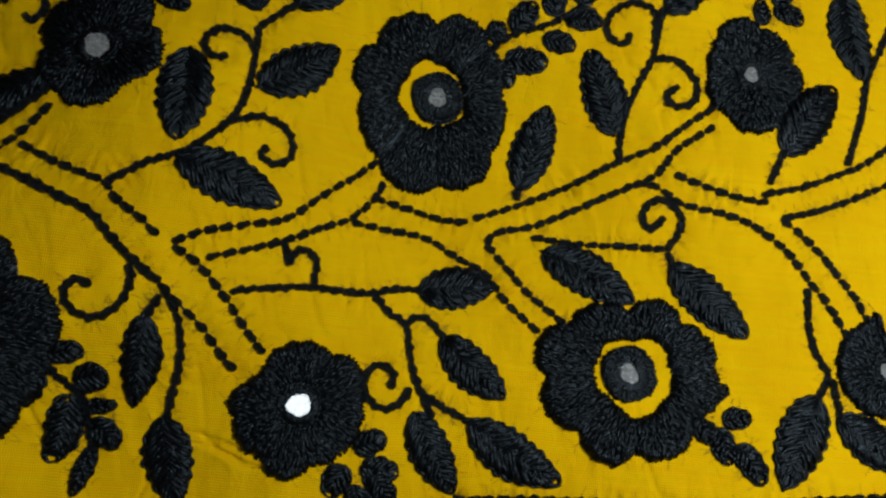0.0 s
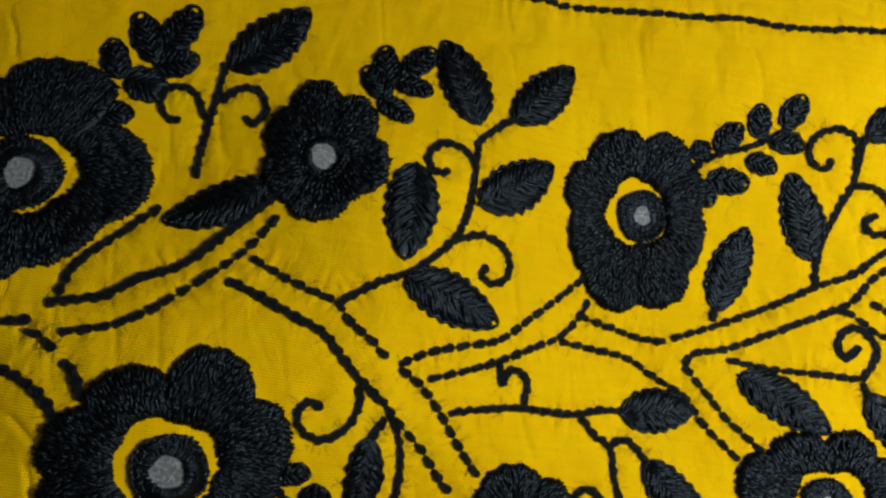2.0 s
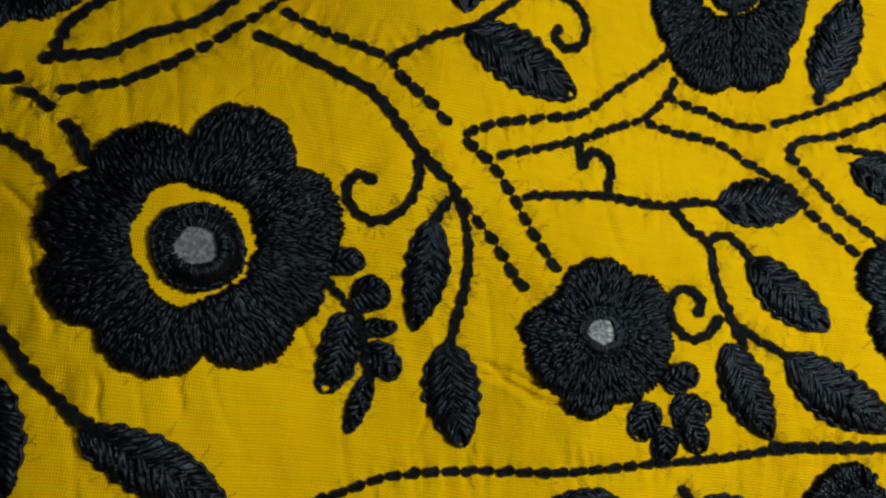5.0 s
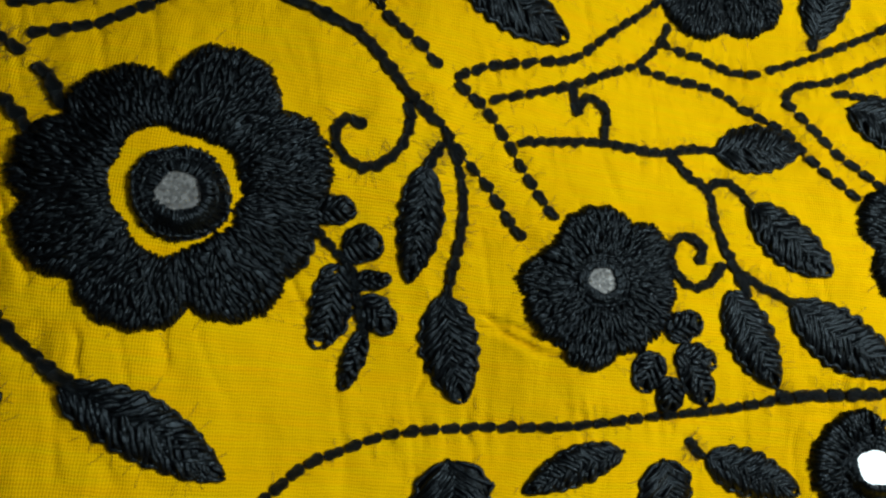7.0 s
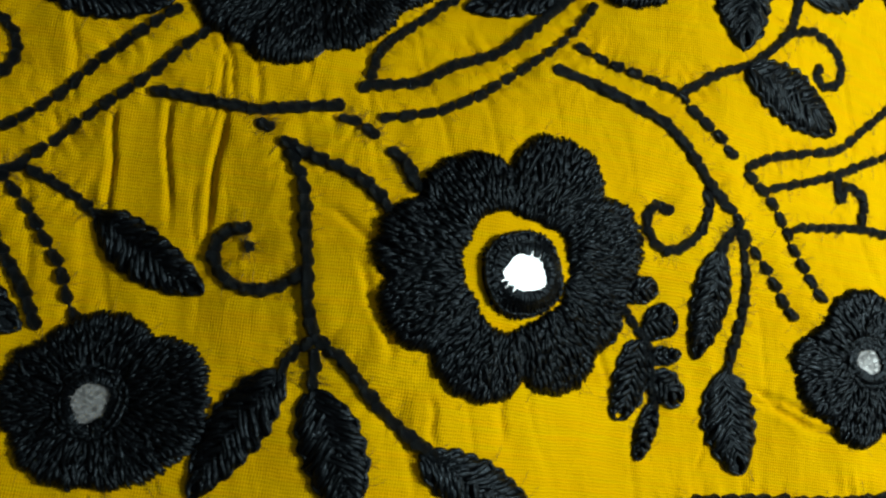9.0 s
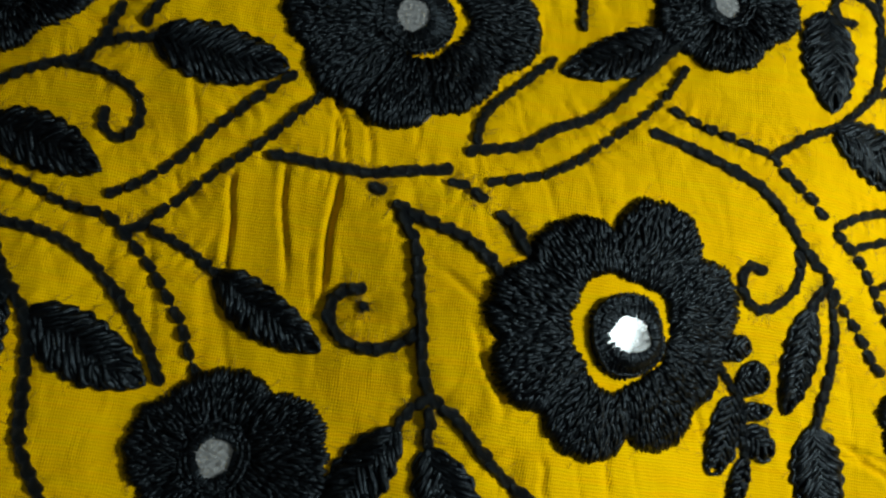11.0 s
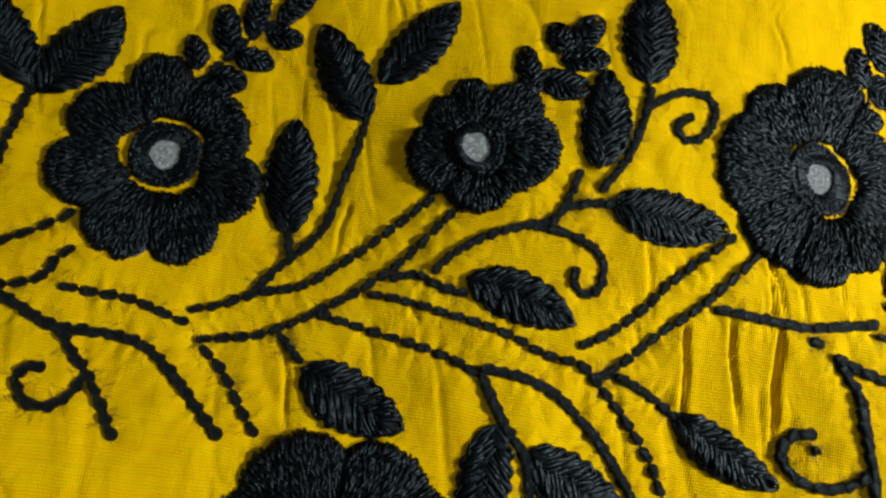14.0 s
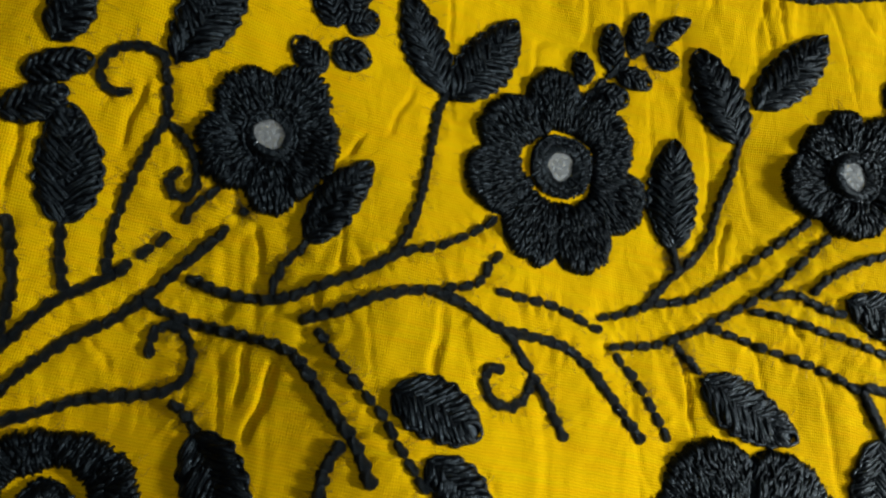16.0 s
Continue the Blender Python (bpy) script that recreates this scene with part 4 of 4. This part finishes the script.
leaf(-152.1, -52.6, -123.1, -67.4, 11.9)
leaf(-90.8, -1.8, -91.5, -25.6, 10.4)
leaf(-83.6, -27.4, -77.1, -49.9, 13.5)
leaf(-265.1, -22.5, -266, -50.9, 12.8)
leaf(-257.1, -27.5, -231.7, -38.7, 13.9)
leaf(-320.3, 15.9, -323.7, 45.6, 13.9)
leaf(-306.6, 47.8, -322, 71.4, 13.3)
leaf(-304.2, 57.6, -288.2, 82, 13.3)
leaf(-237.9, 66.4, -238.2, 95.7, 15.3)
leaf(-248.5, 41.9, -248.7, 68.7, 12.9)
leaf(-244.3, 33.5, -214.6, 31.8, 13.8)
leaf(-275.9, 10.6, -249.6, 3.4, 12.8)
leaf(-386.5, 40.3, -401.1, 62.1, 12.4)
leaf(-384.8, 39.5, -371.6, 65.8, 14.5)
leaf(-310.5, -16.3, -285.8, -26.3, 14.8)
leaf(-410.5, -5.5, -400.6, 16.8, 11.3)
leaf(-446.8, 26, -438.7, 54.7, 12.6)
leaf(-461.2, -13.3, -464.7, 11.3, 13.7)
leaf(-386.4, -33.6, -366.1, -39.3, 13.6)
leaf(-423.4, -49.4, -409.5, -66, 13.8)
leaf(-376.8, -45.9, -361.2, -56.2, 10.9)
leaf(-146.2, 91.6, -127.4, 113, 15)
leaf(-41.2, -57, -62.8, -66.9, 8.8)
leaf(-79.3, -61.8, -76.1, -75.8, 17.2)
leaf(-20.1, -56.8, 3.8, -63.5, 11.2)
leaf(-31.1, -58.4, -28, -71.8, 13.8)
leaf(-359.5, 97.4, -339, 89.9, 11.1)
leaf(-311.6, 99.6, -296.4, 117, 12.1)
leaf(-256.5, 124.1, -232.3, 112.7, 13.8)
leaf(-227.5, 128.7, -213.4, 122.4, 12.7)
leaf(-470.2, 22.5, -465.6, 36, 10)
leaf(-476.7, 5.4, -465.1, 13.7, 8.1)

# ---- bud sprigs ----
leaflet(-0.8, 96.3, 5.8, 104.9, 7.8)
leaflet(11.3, 102.2, 11.3, 112.5, 7.8)
leaflet(18.8, 106.8, 23.6, 116.7, 8.2)
leaflet(15.4, 102.2, 26.6, 102.1, 7.1)
leaflet(9.1, 95, 19.4, 93.8, 6.8)
leaflet(-1.5, 87.3, 11.4, 87.9, 8.2)
leaflet(-6, 85.2, 1.8, 80.6, 7.3)
leaflet(-7.5, 93.7, -2.7, 97.1, 6.9)
leaflet(60.7, -7.4, 70.2, -4.2, 6.1)
leaflet(61.5, -13.2, 64.7, -20.1, 6)
leaflet(68.5, -13.3, 76.5, -11.7, 6.4)
leaflet(66.8, -15.5, 70.3, -25, 7.2)
leaflet(72.5, -19.5, 80.2, -29.3, 7.8)
leaflet(-32.8, -30.6, -24.7, -26.8, 7.2)
leaflet(-34.5, -35.5, -38.2, -43.8, 8)
leaflet(-30.4, -35.2, -20.1, -36.3, 7.6)
leaflet(-28.3, -36.2, -20.9, -45, 7.9)
leaflet(-31.4, -40.2, -30.4, -48.2, 6.8)
leaflet(77.9, 108.9, 76.1, 117.1, 6.3)
leaflet(81.4, 115.4, 91.9, 112.6, 7.3)
leaflet(81.7, 116.5, 88.4, 125.1, 6.5)
leaflet(-101.5, 89.7, -109.1, 98.3, 7.9)
leaflet(-101.2, 93.8, -104.7, 106, 8)
leaflet(-98.6, 97.9, -90.2, 108, 7.8)
leaflet(-99.8, 95.3, -89, 94.3, 6.7)
leaflet(-103.7, 89.2, -93.4, 84.3, 6.9)
leaflet(-112.3, -14.5, -104.1, -12.8, 6.4)
leaflet(-113.4, -18.7, -117.7, -26.9, 7.8)
leaflet(-105.8, -20.1, -97.8, -18.7, 8)
leaflet(-103.1, -26.7, -95.1, -25.2, 4.4)
leaflet(-106.4, -24, -108.9, -41.3, 8.9)
leaflet(-101.3, -30.5, -93.5, -35.7, 7.3)
leaflet(-99.8, -36.7, -103.1, -49.2, 5.4)
leaflet(-350.3, 54.3, -354, 62.4, 6.3)
leaflet(-348, 52.7, -337.9, 52.5, 7.8)
leaflet(-343.4, 59.9, -346.8, 71.7, 7.5)
leaflet(-342.3, 59.8, -332.2, 58.8, 6.6)
leaflet(-338.9, 65.4, -338, 77.8, 6.4)
leaflet(-335.2, 66.5, -326.2, 66.5, 6.7)
leaflet(-333.1, 70.2, -325.3, 79.2, 6.1)
leaflet(-266.4, 59.2, -270, 72.1, 7)
leaflet(-264.6, 63.5, -253, 62.2, 8.5)
leaflet(-259.4, 72.1, -263.2, 80.3, 7.6)
leaflet(-257.3, 74.2, -251.3, 84, 7.7)
leaflet(-260.4, 69.8, -248.4, 71.7, 7.5)
leaflet(-413.6, 48.7, -410.7, 63.7, 7)
leaflet(-413.3, 47.3, -406.6, 51.9, 7.2)
leaflet(-415.5, 46.1, -421.5, 54.9, 7.8)
leaflet(-415.2, 39.7, -406.2, 41.8, 8.1)
leaflet(-416, 34.4, -424.2, 39.5, 7.3)
leaflet(-166.3, 89, -172.9, 102, 8.9)
leaflet(-166.3, 91.8, -157.8, 107.1, 9.7)
leaflet(-166.1, 88.2, -154.8, 92.7, 8.1)
leaflet(-172.4, 83.1, -161.5, 80.8, 10.4)
leaflet(-174, 81.9, -177.8, 92.8, 7.8)
leaflet(-178.1, 72.5, -182.7, 80.2, 7.7)
leaflet(-176.1, 70.3, -168.3, 73.7, 7.2)
leaflet(-275.5, -56.4, -266.4, -58.9, 6.7)
leaflet(-277.2, -61.4, -264.8, -65.2, 6.2)
leaflet(-474.3, 14.2, -462, 21.4, 6.7)

# ---- the vines' stitches ----
for style, points in VINES:
    stem(style, *points)


# ---- loose fibres and crinkle shade ----
def fuzz(count):
    """Fine stray fibres that stand off the wool lines, and dark ones for crinkle shade."""
    paths, radii = [], []
    for _ in range(count):
        lot = STEM_PATHS if rng.random() < 0.6 else EDGES
        line = lot[rng.integers(len(lot))]
        x, y = line[rng.integers(len(line))] + rng.normal(0, 0.7, 2)
        n = rng.integers(len(line) - 1)
        if rng.random() < 0.55:
            # dark fibre across the line draws the crinkle shade where the stitch pulls
            x, y = line[n] + rng.normal(0, 0.3, 2)
            way = math.atan2(line[n + 1][1] - line[n][1], line[n + 1][0] - line[n][0]) + rng.choice((-1, 1)) * rng.normal(1.57, 0.3)
            run, curl = rng.uniform(2.0, 4.2), rng.normal(0, 0.5)
        else:
            way, run, curl = rng.uniform(0, 2 * np.pi), rng.uniform(1.0, 3.4), rng.normal(0, 1.4)
        k = np.linspace(0, 1, 6)
        ang = way + curl * k
        px, py = x + np.cumsum(np.cos(ang)) * run / 6, y + np.cumsum(np.sin(ang)) * run / 6
        paths.append(lift(px, py, 0.25 + 0.5 * np.sin(np.pi * k) * rng.uniform(0.2, 1)))
        radii.append(np.full(6, rng.uniform(0.024, 0.05) * MM))
    verts, faces = strands(paths, radii, 1.0, 3)
    return tagged(link("wool_fuzz_and_crinkle_shade", verts.tolist(), faces.tolist(), FUZZ, cloth, "fine brown stray wool fibres, some standing in for crinkle shade"), "", "", "", "stuff")


fuzz(11000)
